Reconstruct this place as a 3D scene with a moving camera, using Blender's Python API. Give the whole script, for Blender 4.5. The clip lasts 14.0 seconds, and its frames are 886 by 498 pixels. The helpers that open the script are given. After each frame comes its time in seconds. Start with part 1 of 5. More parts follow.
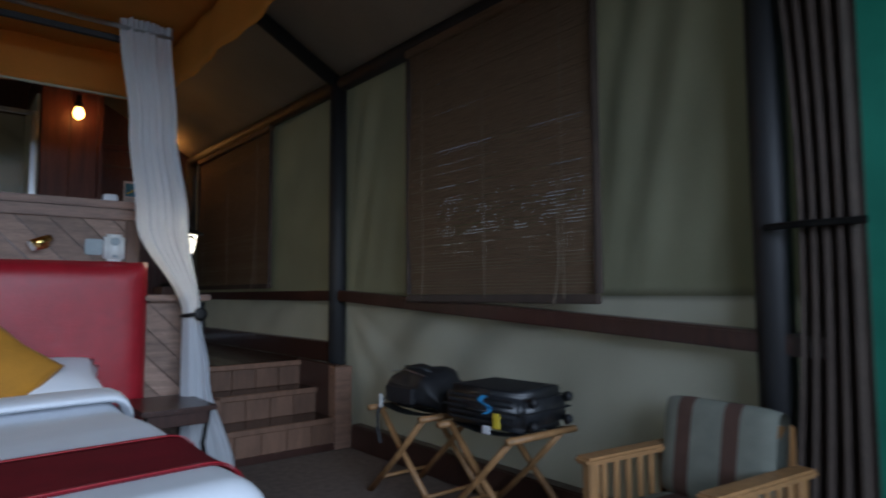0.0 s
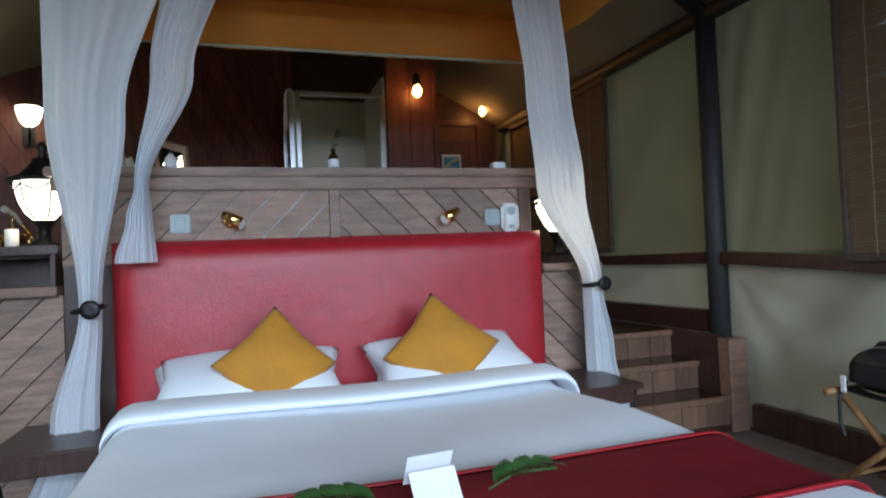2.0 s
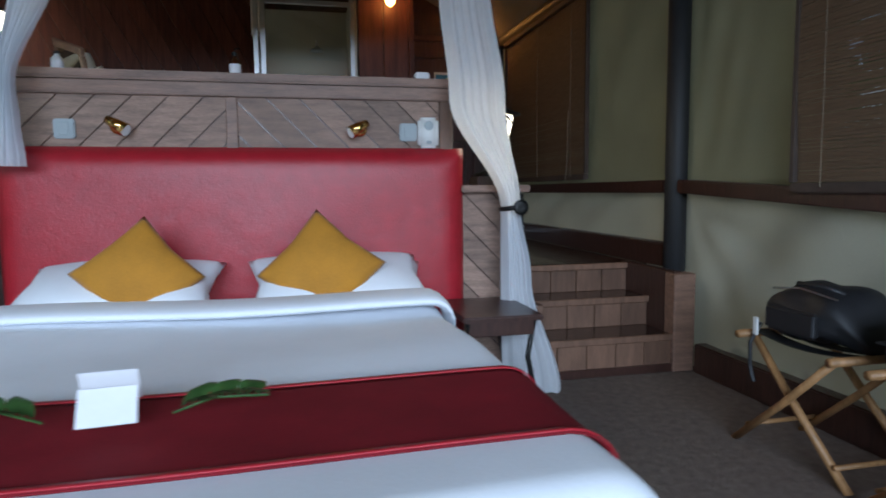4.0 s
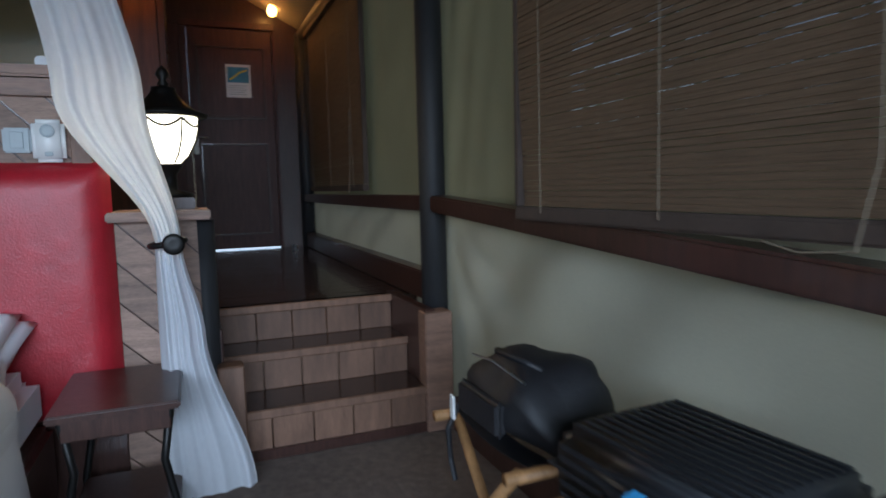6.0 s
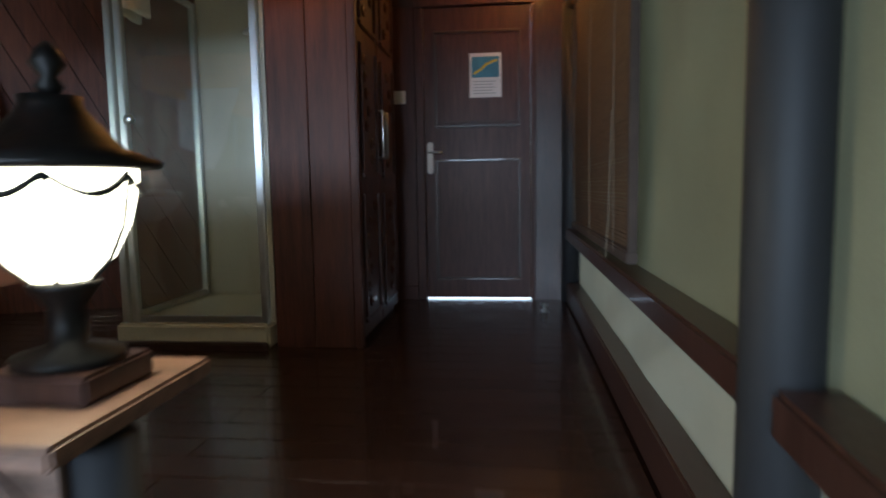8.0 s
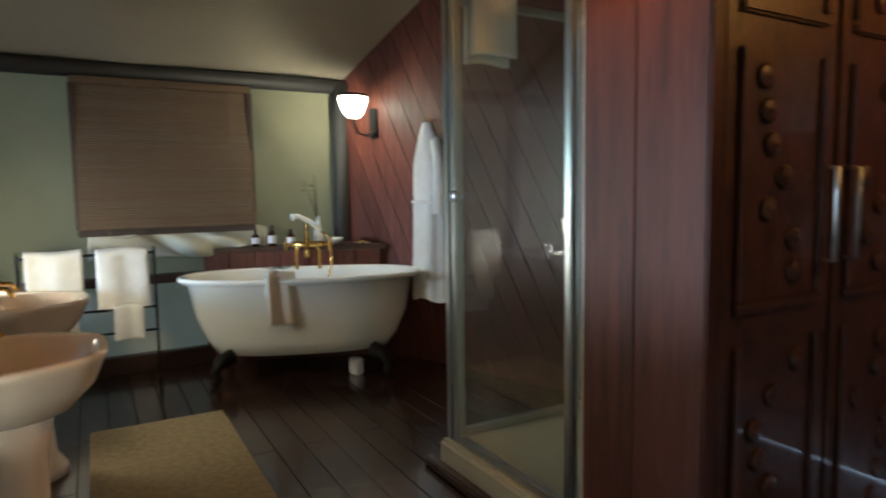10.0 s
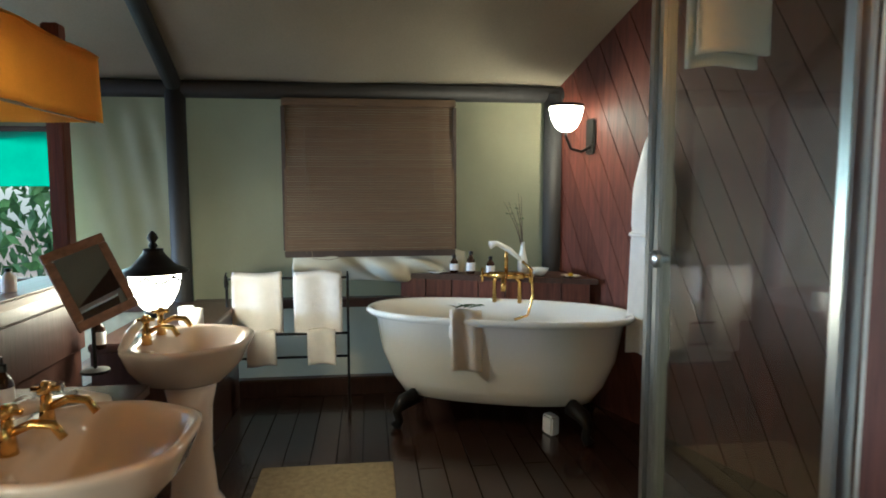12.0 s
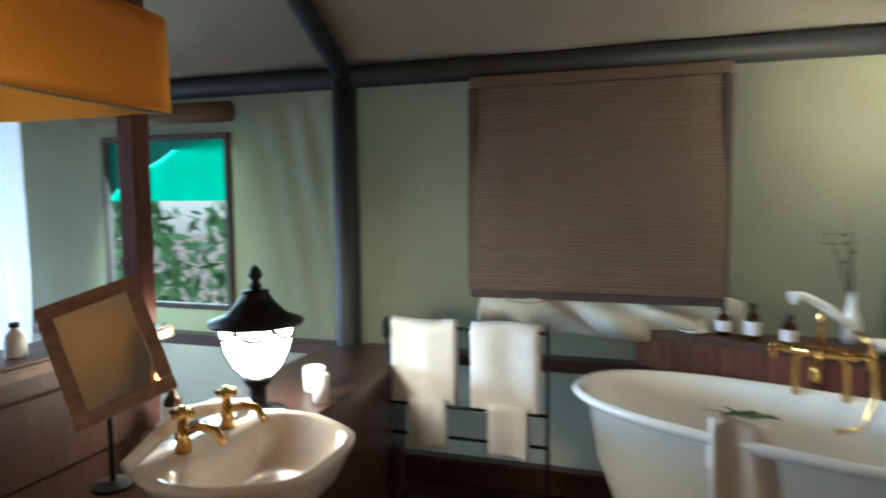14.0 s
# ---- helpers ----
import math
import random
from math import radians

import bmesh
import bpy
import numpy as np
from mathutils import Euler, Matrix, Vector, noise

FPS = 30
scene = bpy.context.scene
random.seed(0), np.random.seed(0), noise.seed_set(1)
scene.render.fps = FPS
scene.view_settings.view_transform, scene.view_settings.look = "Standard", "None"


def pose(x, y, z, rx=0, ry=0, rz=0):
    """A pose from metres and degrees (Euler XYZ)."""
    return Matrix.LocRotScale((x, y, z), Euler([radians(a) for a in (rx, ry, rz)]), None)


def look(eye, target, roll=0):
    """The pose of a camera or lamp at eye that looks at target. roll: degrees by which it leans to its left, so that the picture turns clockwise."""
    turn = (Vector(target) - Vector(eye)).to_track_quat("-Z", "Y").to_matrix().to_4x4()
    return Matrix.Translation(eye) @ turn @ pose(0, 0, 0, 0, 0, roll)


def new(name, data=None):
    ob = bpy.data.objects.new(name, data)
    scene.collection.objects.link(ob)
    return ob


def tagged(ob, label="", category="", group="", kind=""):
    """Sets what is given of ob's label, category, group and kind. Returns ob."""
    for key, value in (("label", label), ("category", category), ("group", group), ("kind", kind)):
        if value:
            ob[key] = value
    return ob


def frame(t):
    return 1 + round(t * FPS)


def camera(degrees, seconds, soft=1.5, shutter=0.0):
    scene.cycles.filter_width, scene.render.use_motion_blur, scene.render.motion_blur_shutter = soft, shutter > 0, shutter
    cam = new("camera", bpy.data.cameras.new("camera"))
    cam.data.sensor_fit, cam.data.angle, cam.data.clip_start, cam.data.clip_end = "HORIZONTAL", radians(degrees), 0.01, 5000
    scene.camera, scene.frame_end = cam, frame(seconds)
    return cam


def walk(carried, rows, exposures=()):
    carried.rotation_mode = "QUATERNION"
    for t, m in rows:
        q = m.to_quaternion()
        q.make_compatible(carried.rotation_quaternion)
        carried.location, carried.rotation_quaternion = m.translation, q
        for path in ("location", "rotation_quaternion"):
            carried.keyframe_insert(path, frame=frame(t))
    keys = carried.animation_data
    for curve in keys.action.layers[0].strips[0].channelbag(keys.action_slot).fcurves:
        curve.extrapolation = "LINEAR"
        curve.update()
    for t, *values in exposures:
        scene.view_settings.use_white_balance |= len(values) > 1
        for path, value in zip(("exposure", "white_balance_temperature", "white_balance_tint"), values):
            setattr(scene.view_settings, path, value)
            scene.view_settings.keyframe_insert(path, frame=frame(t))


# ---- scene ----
cam = camera(71.0, 14.0, 1.8, 0.5)
PATH = [
    (0, (0.166, -3.714, 1.034), (1.429, -2.17, 1.177), -0.3),
    (0.5, (0.089, -3.486, 1.033), (1.168, -1.806, 1.154), -1.6),
    (1, (-0.054, -3.29, 1.044), (0.77, -1.472, 1.164), -2.2),
    (1.5, (-0.26, -3.103, 1.066), (0.38, -1.211, 1.176), -2.5),
    (2, (-0.393, -2.989, 1.073), (0.203, -1.08, 1.113), -2.5),
    (2.2, (-0.384, -2.973, 1.071), (0.194, -1.059, 1.044), -2.6),
    (4.3, (0.482, -2.993, 1.005), (0.912, -1.048, 0.815), -0.4),
    (4.5, (0.602, -2.979, 1.008), (1.164, -1.069, 0.821), -1.2),
    (5, (0.922, -2.963, 1.038), (1.704, -1.132, 0.85), -1.2),
    (5.5, (1.132, -2.805, 1.071), (1.954, -0.993, 0.873), -1.2),
    (6, (1.344, -2.529, 1.098), (2.087, -0.683, 0.899), -1.4),
    (6.5, (1.598, -2.114, 1.124), (1.987, -0.162, 0.928), -2.3),
    (7, (1.7, -1.698, 1.173), (1.884, 0.284, 0.981), -2.1),
    (7.2, (1.737, -1.549, 1.187), (1.88, 0.436, 0.991), -2.1),
    (9.3, (2.342, 0.651, 1.685), (1.033, 2.145, 1.45), -1.0),
    (9.5, (2.346, 0.801, 1.7), (0.866, 2.128, 1.474), -2.0),
    (9.6, (2.336, 0.844, 1.704), (0.784, 2.087, 1.494), -2.5),
    (10, (2.235, 0.948, 1.737), (0.501, 1.928, 1.556), -0.9),
    (10.5, (2.119, 1.029, 1.8), (0.266, 1.763, 1.641), -0.3),
    (11, (2.008, 1.221, 1.843), (0.077, 1.71, 1.665), -0.4),
    (11.5, (1.919, 1.358, 1.912), (-0.051, 1.659, 1.743), -0.1),
    (12, (1.746, 1.413, 1.91), (-0.232, 1.65, 1.727), -0.1),
    (12.5, (1.468, 1.474, 1.918), (-0.516, 1.653, 1.738), 0.1),
    (13, (1.191, 1.564, 1.932), (-0.797, 1.699, 1.757), 0.3),
    (13.5, (0.868, 1.582, 1.945), (-1.123, 1.514, 1.765), 0.3),
    (14, (0.473, 1.615, 1.938), (-1.433, 1.026, 1.786), -0.3),
]
walk(cam, [(t, look(eye, target, roll)) for t, eye, target, roll in PATH],
     [(0.0, -1.5, 5600, 12), (1.0, -0.95, 5700, 8), (2.0, -0.65, 5700, 8), (5.0, -0.9, 5600, 10), (7.2, -0.48, 5600, 8),
      (9.3, 0.7, 5300, 4), (11.0, 0.95, 5300, 4), (14.0, 1.05, 5000, 4)])

# ---- world and lights ----
world = bpy.data.worlds.new("world")
scene.world = world
world.use_nodes = True
wn = world.node_tree.nodes
sky = wn.new("ShaderNodeTexSky")
sky.sky_type = "NISHITA"
sky.sun_disc = False
sky.sun_elevation = radians(50)
sky.sun_rotation = radians(27)
wn["Background"].inputs["Strength"].default_value = 0.12
world.node_tree.links.new(sky.outputs[0], wn["Background"].inputs["Color"])


def lamp(name, kind, m, power, color, size=0.1, size_y=None):
    d = bpy.data.lights.new(name, kind)
    d.energy, d.color = power, color
    if kind == "AREA":
        d.size = size
        if size_y:
            d.shape, d.size_y = "RECTANGLE", size_y
    else:
        d.shadow_soft_size = size
    ob = new(name, d)
    ob.matrix_world = m
    return ob


SUN = lamp("sun", "SUN", look((3.0, 6.0, 8.0), (0, 0, 0)), 2.5, (1.0, 0.95, 0.87))
SUN.data.angle = radians(0.5)
FRONT_LIGHT = lamp("doorway_daylight", "AREA", look((-0.2, -9.0, 2.75), (0.0, -1.5, 0.6)), 1650, (0.78, 0.89, 1.0), 6.0, 2.4)
WINDOW_LIGHT = lamp("window_daylight", "AREA", look((-2.56, -0.95, 1.75), (0, -0.6, 1.2)), 16, (0.8, 1.0, 0.9), 0.9, 1.0)
GREEN_LIGHT = lamp("mesh_daylight", "AREA", look((2.50, -3.40, 1.2), (0, -2.4, 1.0)), 3, (0.45, 1.0, 0.78), 0.8, 1.8)

# ---- materials ----


def mat(name, rgb, rough=0.6, metal=0.0, var=0.25, scale=8.0, stretch=(1, 1, 1), bump=0.15, fine=60.0, spec=0.5, per_object=0.0, sheen=0.0, second=None, trans=0.0, emit=None, coat=0.0):
    m = bpy.data.materials.new(name)
    m.use_nodes = True
    n, l = m.node_tree.nodes, m.node_tree.links
    b = n["Principled BSDF"]
    b.inputs["Roughness"].default_value = rough
    b.inputs["Metallic"].default_value = metal
    b.inputs["Specular IOR Level"].default_value = spec
    b.inputs["Sheen Weight"].default_value = sheen
    b.inputs["Coat Weight"].default_value = coat
    tc = n.new("ShaderNodeTexCoord")
    mp = n.new("ShaderNodeMapping")
    mp.inputs["Scale"].default_value = stretch
    l.new(tc.outputs["Object"], mp.inputs["Vector"])
    big = n.new("ShaderNodeTexNoise")
    big.inputs["Scale"].default_value = scale
    big.inputs["Detail"].default_value = 6
    small = n.new("ShaderNodeTexNoise")
    small.inputs["Scale"].default_value = fine
    small.inputs["Detail"].default_value = 3
    l.new(mp.outputs[0], big.inputs["Vector"])
    l.new(mp.outputs[0], small.inputs["Vector"])
    mixf = n.new("ShaderNodeMath")
    mixf.operation = "MULTIPLY_ADD"
    mixf.inputs[1].default_value = 0.35
    l.new(small.outputs["Fac"], mixf.inputs[0])
    sc = n.new("ShaderNodeMath")
    sc.operation = "MULTIPLY"
    sc.inputs[1].default_value = 0.65
    l.new(big.outputs["Fac"], sc.inputs[0])
    l.new(sc.outputs[0], mixf.inputs[2])
    ramp = n.new("ShaderNodeValToRGB")
    lo = second or tuple(c * (1 - var) for c in rgb)
    hi = tuple(min(1, c * (1 + var * 0.6)) for c in rgb)
    ramp.color_ramp.elements[0].position, ramp.color_ramp.elements[1].position = 0.32, 0.68
    ramp.color_ramp.elements[0].color = (*lo, 1)
    ramp.color_ramp.elements[1].color = (*hi, 1)
    l.new(mixf.outputs[0], ramp.inputs[0])
    col = ramp.outputs[0]
    if per_object:
        oi = n.new("ShaderNodeObjectInfo")
        mr = n.new("ShaderNodeMapRange")
        mr.inputs["To Min"].default_value, mr.inputs["To Max"].default_value = 1 - per_object, 1 + per_object
        l.new(oi.outputs["Random"], mr.inputs["Value"])
        hs = n.new("ShaderNodeHueSaturation")
        l.new(mr.outputs[0], hs.inputs["Value"])
        l.new(col, hs.inputs["Color"])
        col = hs.outputs[0]
    l.new(col, b.inputs["Base Color"])
    if bump:
        bp = n.new("ShaderNodeBump")
        bp.inputs["Strength"].default_value = bump
        bp.inputs["Distance"].default_value = 0.01
        l.new(mixf.outputs[0], bp.inputs["Height"])
        l.new(bp.outputs[0], b.inputs["Normal"])
    if trans:
        tr = n.new("ShaderNodeBsdfTranslucent")
        mx = n.new("ShaderNodeMixShader")
        mx.inputs[0].default_value = trans
        l.new(col, tr.inputs["Color"])
        l.new(b.outputs[0], mx.inputs[1])
        l.new(tr.outputs[0], mx.inputs[2])
        l.new(mx.outputs[0], n["Material Output"].inputs["Surface"])
    if emit:
        b.inputs["Emission Color"].default_value = (*emit[0], 1)
        b.inputs["Emission Strength"].default_value = emit[1]
    return m


def glass_mat(name, rgb=(0.95, 0.97, 0.96), rough=0.0):
    m = bpy.data.materials.new(name)
    m.use_nodes = True
    n, l = m.node_tree.nodes, m.node_tree.links
    t = n.new("ShaderNodeBsdfTransparent")
    t.inputs["Color"].default_value = (*rgb, 1)
    g = n.new("ShaderNodeBsdfGlossy")
    g.inputs["Roughness"].default_value = rough
    f = n.new("ShaderNodeLayerWeight")
    f.inputs["Blend"].default_value = 0.5
    pw = n.new("ShaderNodeMath")
    pw.operation = "POWER"
    pw.inputs[1].default_value = 4.0
    l.new(f.outputs["Facing"], pw.inputs[0])
    ma = n.new("ShaderNodeMath")
    ma.operation = "MULTIPLY_ADD"
    ma.inputs[1].default_value, ma.inputs[2].default_value = 0.75, 0.06
    l.new(pw.outputs[0], ma.inputs[0])
    x = n.new("ShaderNodeMixShader")
    l.new(ma.outputs[0], x.inputs[0])
    l.new(t.outputs[0], x.inputs[1])
    l.new(g.outputs[0], x.inputs[2])
    l.new(x.outputs[0], n["Material Output"].inputs["Surface"])
    return m


# upper canvas darkened: part of the shade above the doorway light is in this colour
M_CANVAS = mat("canvas_wall", (0.35, 0.345, 0.235), 0.9, var=0.12, scale=2.0, bump=0.12, fine=180, trans=0.06)
M_CANVAS_LOW = mat("canvas_skirt_wall", (0.55, 0.54, 0.44), 0.9, var=0.12, scale=2.0, bump=0.12, fine=180, trans=0.04)
M_CORD = mat("blind_cord", (0.20, 0.16, 0.11), 0.8, bump=0.0)
# roof colour lowered as well, to hold some of the shade up there
M_ROOF = mat("canvas_roof", (0.29, 0.265, 0.205), 0.9, var=0.15, scale=2.0, bump=0.2, fine=90)
M_POLE = mat("dark_pole_wood", (0.020, 0.020, 0.022), 0.62, var=0.3, scale=6, stretch=(1, 1, 0.1), bump=0.2)
M_DARK = mat("dark_stained_wood", (0.050, 0.022, 0.016), 0.35, var=0.45, scale=9, stretch=(6, 6, 0.6), bump=0.2, fine=40, coat=0.15)
M_RED = mat("red_brown_panel_wood", (0.118, 0.038, 0.025), 0.48, var=0.5, scale=7, stretch=(6, 6, 0.4), bump=0.2, fine=30, per_object=0.22, spec=0.35)
M_DOOR = mat("entrance_door_wood", (0.078, 0.034, 0.029), 0.45, var=0.4, scale=8, stretch=(7, 7, 0.5), bump=0.2, fine=40, spec=0.3)
M_FLOORW = mat("dark_floor_boards", (0.035, 0.017, 0.012), 0.22, var=0.4, scale=6, stretch=(0.6, 7, 7), bump=0.12, fine=40, per_object=0.25, coat=0.3)
M_RISER = mat("riser_pine", (0.165, 0.088, 0.054), 0.55, var=0.4, scale=6, stretch=(5, 5, 0.8), bump=0.15, fine=40, per_object=0.2)
M_PLANK = mat("weathered_plank", (0.26, 0.165, 0.12), 0.6, var=0.45, scale=5, stretch=(1.2, 8, 8), bump=0.2, fine=40, per_object=0.2)
M_CAP = mat("worn_cap_wood", (0.22, 0.125, 0.085), 0.5, var=0.45, scale=5, stretch=(0.8, 7, 7), bump=0.2, fine=40)
M_CARPET = mat("carpet_loop", (0.17, 0.135, 0.115), 0.95, var=0.3, scale=25, bump=0.8, fine=220, spec=0.1)
M_LEATHER = mat("red_leather", (0.36, 0.012, 0.022), 0.40, var=0.18, scale=14, bump=0.35, fine=140, spec=0.5)
M_SHEET = mat("white_cotton", (0.78, 0.80, 0.84), 0.85, var=0.05, scale=5, bump=0.15, fine=120, sheen=0.1)
M_MUSTARD = mat("mustard_velvet", (0.44, 0.19, 0.010), 0.8, var=0.2, scale=10, bump=0.2, fine=150, sheen=0.08)
M_RUNNER = mat("maroon_runner", (0.17, 0.008, 0.014), 0.8, var=0.25, scale=8, bump=0.2, fine=160, spec=0.2)
M_NET = mat("sheer_white_voile", (0.84, 0.87, 0.91), 0.9, var=0.05, scale=4, bump=0.05, trans=0.52)
M_VALANCE = mat("ochre_valance_cloth", (0.86, 0.47, 0.10), 0.85, var=0.1, scale=4, bump=0.15, fine=140, trans=0.75)
M_BLIND = mat("woven_reed", (0.19, 0.125, 0.075), 0.8, var=0.4, scale=10, stretch=(0.6, 0.6, 30), bump=0.3, fine=40, per_object=0.1, trans=0.25)
M_BLIND2 = mat("reed_edge_binding", (0.065, 0.045, 0.035), 0.85, var=0.3)
M_BLACK = mat("black_nylon", (0.012, 0.012, 0.014), 0.55, var=0.3, scale=20, bump=0.3, fine=200)
M_CASE = mat("black_hard_plastic", (0.020, 0.021, 0.024), 0.38, var=0.2, scale=20, bump=0.1, fine=200)
M_TEAK = mat("yellow_teak", (0.36, 0.19, 0.075), 0.5, var=0.4, scale=6, stretch=(5, 5, 0.8), bump=0.2, fine=40)
M_STRIPE = mat("cushion_grey_green", (0.23, 0.24, 0.20), 0.9, var=0.15, scale=12, bump=0.3, fine=160)
M_STRIPE2 = mat("cushion_brown_stripe", (0.11, 0.06, 0.045), 0.9, var=0.2, scale=12, bump=0.3, fine=160)
M_ENAMEL = mat("white_enamel", (0.80, 0.81, 0.78), 0.12, var=0.03, scale=2, bump=0.0, coat=0.5)
M_PORC = mat("cream_porcelain", (0.80, 0.72, 0.66), 0.1, var=0.03, scale=2, bump=0.0, coat=0.5)
M_BRASS = mat("polished_brass", (0.78, 0.50, 0.16), 0.18, metal=1.0, var=0.12, scale=12, bump=0.0)
M_CHROME = mat("brushed_aluminium", (0.62, 0.64, 0.65), 0.28, metal=1.0, var=0.1, scale=10, stretch=(8, 8, 1), bump=0.03)
M_IRON = mat("black_wrought_iron", (0.016, 0.015, 0.014), 0.45, metal=0.6, var=0.3, scale=20, bump=0.2)
M_TOWEL = mat("white_terry", (0.78, 0.76, 0.72), 0.95, var=0.06, scale=20, bump=0.7, fine=260)
M_MAT = mat("jute_bath_mat", (0.30, 0.235, 0.13), 0.95, var=0.3, scale=30, bump=0.7, fine=200)
M_TRAY = mat("ivory_shower_tray", (0.52, 0.48, 0.36), 0.35, var=0.1, bump=0.0)
M_TILE = mat("shower_wall_tile", (0.50, 0.47, 0.38), 0.35, var=0.1, scale=3, bump=0.05)
M_PLASTIC = mat("white_plastic", (0.72, 0.72, 0.70), 0.4, var=0.04, bump=0.0)
M_GREYP = mat("grey_plastic", (0.30, 0.34, 0.35), 0.45, var=0.06, bump=0.0)
M_PAPER = mat("white_paper", (0.70, 0.70, 0.72), 0.8, var=0.04, bump=0.0)
M_BLUE = mat("printed_blue", (0.05, 0.22, 0.36), 0.6, var=0.3, bump=0.0)
M_YELLOW = mat("printed_yellow", (0.70, 0.52, 0.03), 0.6, var=0.1, bump=0.0)
M_AMBER = mat("amber_bottle_glass", (0.030, 0.012, 0.006), 0.1, var=0.2, bump=0.0, coat=0.4)
M_LEAF = mat("green_leaf", (0.035, 0.085, 0.020), 0.45, var=0.4, scale=20, bump=0.2)
M_MESH = mat("green_shade_cloth", (0.08, 0.38, 0.29), 0.9, var=0.15, scale=6, bump=0.3, fine=200, trans=0.6)
M_GLOW = mat("lit_opal_glass", (0.9, 0.85, 0.7), 0.3, var=0.02, bump=0.0, emit=((1.0, 0.86, 0.58), 9.0))
M_BULB = mat("lit_filament_bulb", (0.9, 0.7, 0.4), 0.3, var=0.02, bump=0.0, emit=((1.0, 0.42, 0.08), 45.0))
M_MIRROR = mat("silvered_mirror", (0.85, 0.86, 0.86), 0.02, metal=1.0, var=0.01, bump=0.0)
M_GLASS = glass_mat("clear_glass")
M_ORCHARD = mat("bush_foliage", (0.06, 0.13, 0.035), 0.7, var=0.6, scale=6, bump=0.4, fine=30, trans=0.4)
M_EARTH = mat("sandy_earth", (0.26, 0.20, 0.13), 0.95, var=0.3, scale=1.0, bump=0.4)
M_BOARD = mat("wardrobe_side_board_wood", (0.090, 0.028, 0.018), 0.50, var=0.55, scale=5, stretch=(5, 5, 0.35), bump=0.2, fine=30, per_object=0.15, spec=0.35)
M_CARVE = mat("carved_dark_wood", (0.085, 0.030, 0.015), 0.42, var=0.6, scale=16, stretch=(1, 1, 0.7), bump=0.5, fine=40, coat=0.2)
M_DIRTYT = mat("tarnished_trim", (0.10, 0.10, 0.09), 0.5, var=0.3)

# ---- mesh helpers ----


def mesh_ob(name, bm, material, parent=None, label="", smooth=False):
    me = bpy.data.meshes.new(name)
    if smooth:
        for f in bm.faces:
            f.smooth = True
    bmesh.ops.recalc_face_normals(bm, faces=bm.faces)
    bm.to_mesh(me)
    bm.free()
    me.materials.append(material)
    ob = new(name, me)
    if parent:
        ob.parent = parent
    if label:
        ob["label"] = label
    return ob


def part(name, bm, material, parent, label="", smooth=False):
    return mesh_ob(name, bm, material, parent, label, smooth)


def thing(name, label, category, group="", kind="", at=(0, 0, 0), rz=0):
    e = new(name)
    e.empty_display_size = 0.1
    e.matrix_basis = pose(at[0], at[1], at[2], 0, 0, rz)
    return tagged(e, label, category, group, kind)


def box(x0, x1, y0, y1, z0, z1, bev=0.004, seg=1, bm=None):
    own = bm is None
    b2 = bmesh.new()
    bmesh.ops.create_cube(b2, size=1)
    for v in b2.verts:
        v.co = Vector(((x0 + x1) / 2 + v.co.x * (x1 - x0), (y0 + y1) / 2 + v.co.y * (y1 - y0), (z0 + z1) / 2 + v.co.z * (z1 - z0)))
    if bev:
        bmesh.ops.bevel(b2, geom=b2.edges[:], offset=bev, segments=seg, affect="EDGES")
    if own:
        return b2
    merge(bm, b2)
    return bm


def merge(bm, other, m=None):
    me = bpy.data.meshes.new("tmp")
    if m is not None:
        other.transform(m)
    other.to_mesh(me)
    other.free()
    bm.from_mesh(me)
    bpy.data.meshes.remove(me)
    return bm


def lathe(profile, seg=24, bm=None, sx=1.0, sy=1.0):
    bm = bm or bmesh.new()
    rings = []
    for r, z in profile:
        rings.append([bm.verts.new((max(r, 1e-4) * math.cos(2 * math.pi * i / seg) * sx, max(r, 1e-4) * math.sin(2 * math.pi * i / seg) * sy, z)) for i in range(seg)])
    for a, b in zip(rings, rings[1:]):
        for i in range(seg):
            bm.faces.new((a[i], a[(i + 1) % seg], b[(i + 1) % seg], b[i]))
    bm.faces.new(rings[0][::-1])
    bm.faces.new(rings[-1])
    return bm


def tube(pts, r, seg=8, bm=None):
    bm = bm or bmesh.new()
    pts = [Vector(p) for p in pts]
    rs = r if isinstance(r, (list, tuple)) else [r] * len(pts)
    prev, up = None, None
    first = None
    for i, p in enumerate(pts):
        d = (pts[min(i + 1, len(pts) - 1)] - pts[max(i - 1, 0)]).normalized()
        if up is None:
            up = Vector((0, 0, 1)) if abs(d.z) < 0.9 else Vector((1, 0, 0))
        s = d.cross(up).normalized()
        up = s.cross(d).normalized()
        ring = [bm.verts.new(p + (s * math.cos(2 * math.pi * k / seg) + up * math.sin(2 * math.pi * k / seg)) * rs[i]) for k in range(seg)]
        if prev:
            for k in range(seg):
                bm.faces.new((prev[k], prev[(k + 1) % seg], ring[(k + 1) % seg], ring[k]))
        else:
            first = ring
        prev = ring
    bm.faces.new(first[::-1])
    bm.faces.new(prev)
    return bm


def sheet(fn, nu, nv, thick=0.0):
    """A cloth sheet from fn(u, v) with u, v in 0..1; thick gives it a back."""
    bm = bmesh.new()
    g = [[bm.verts.new(fn(i / nu, j / nv)) for j in range(nv + 1)] for i in range(nu + 1)]
    for i in range(nu):
        for j in range(nv):
            bm.faces.new((g[i][j], g[i + 1][j], g[i + 1][j + 1], g[i][j + 1]))
    if thick:
        bmesh.ops.recalc_face_normals(bm, faces=bm.faces)
        bmesh.ops.solidify(bm, geom=bm.faces[:], thickness=thick)
    return bm


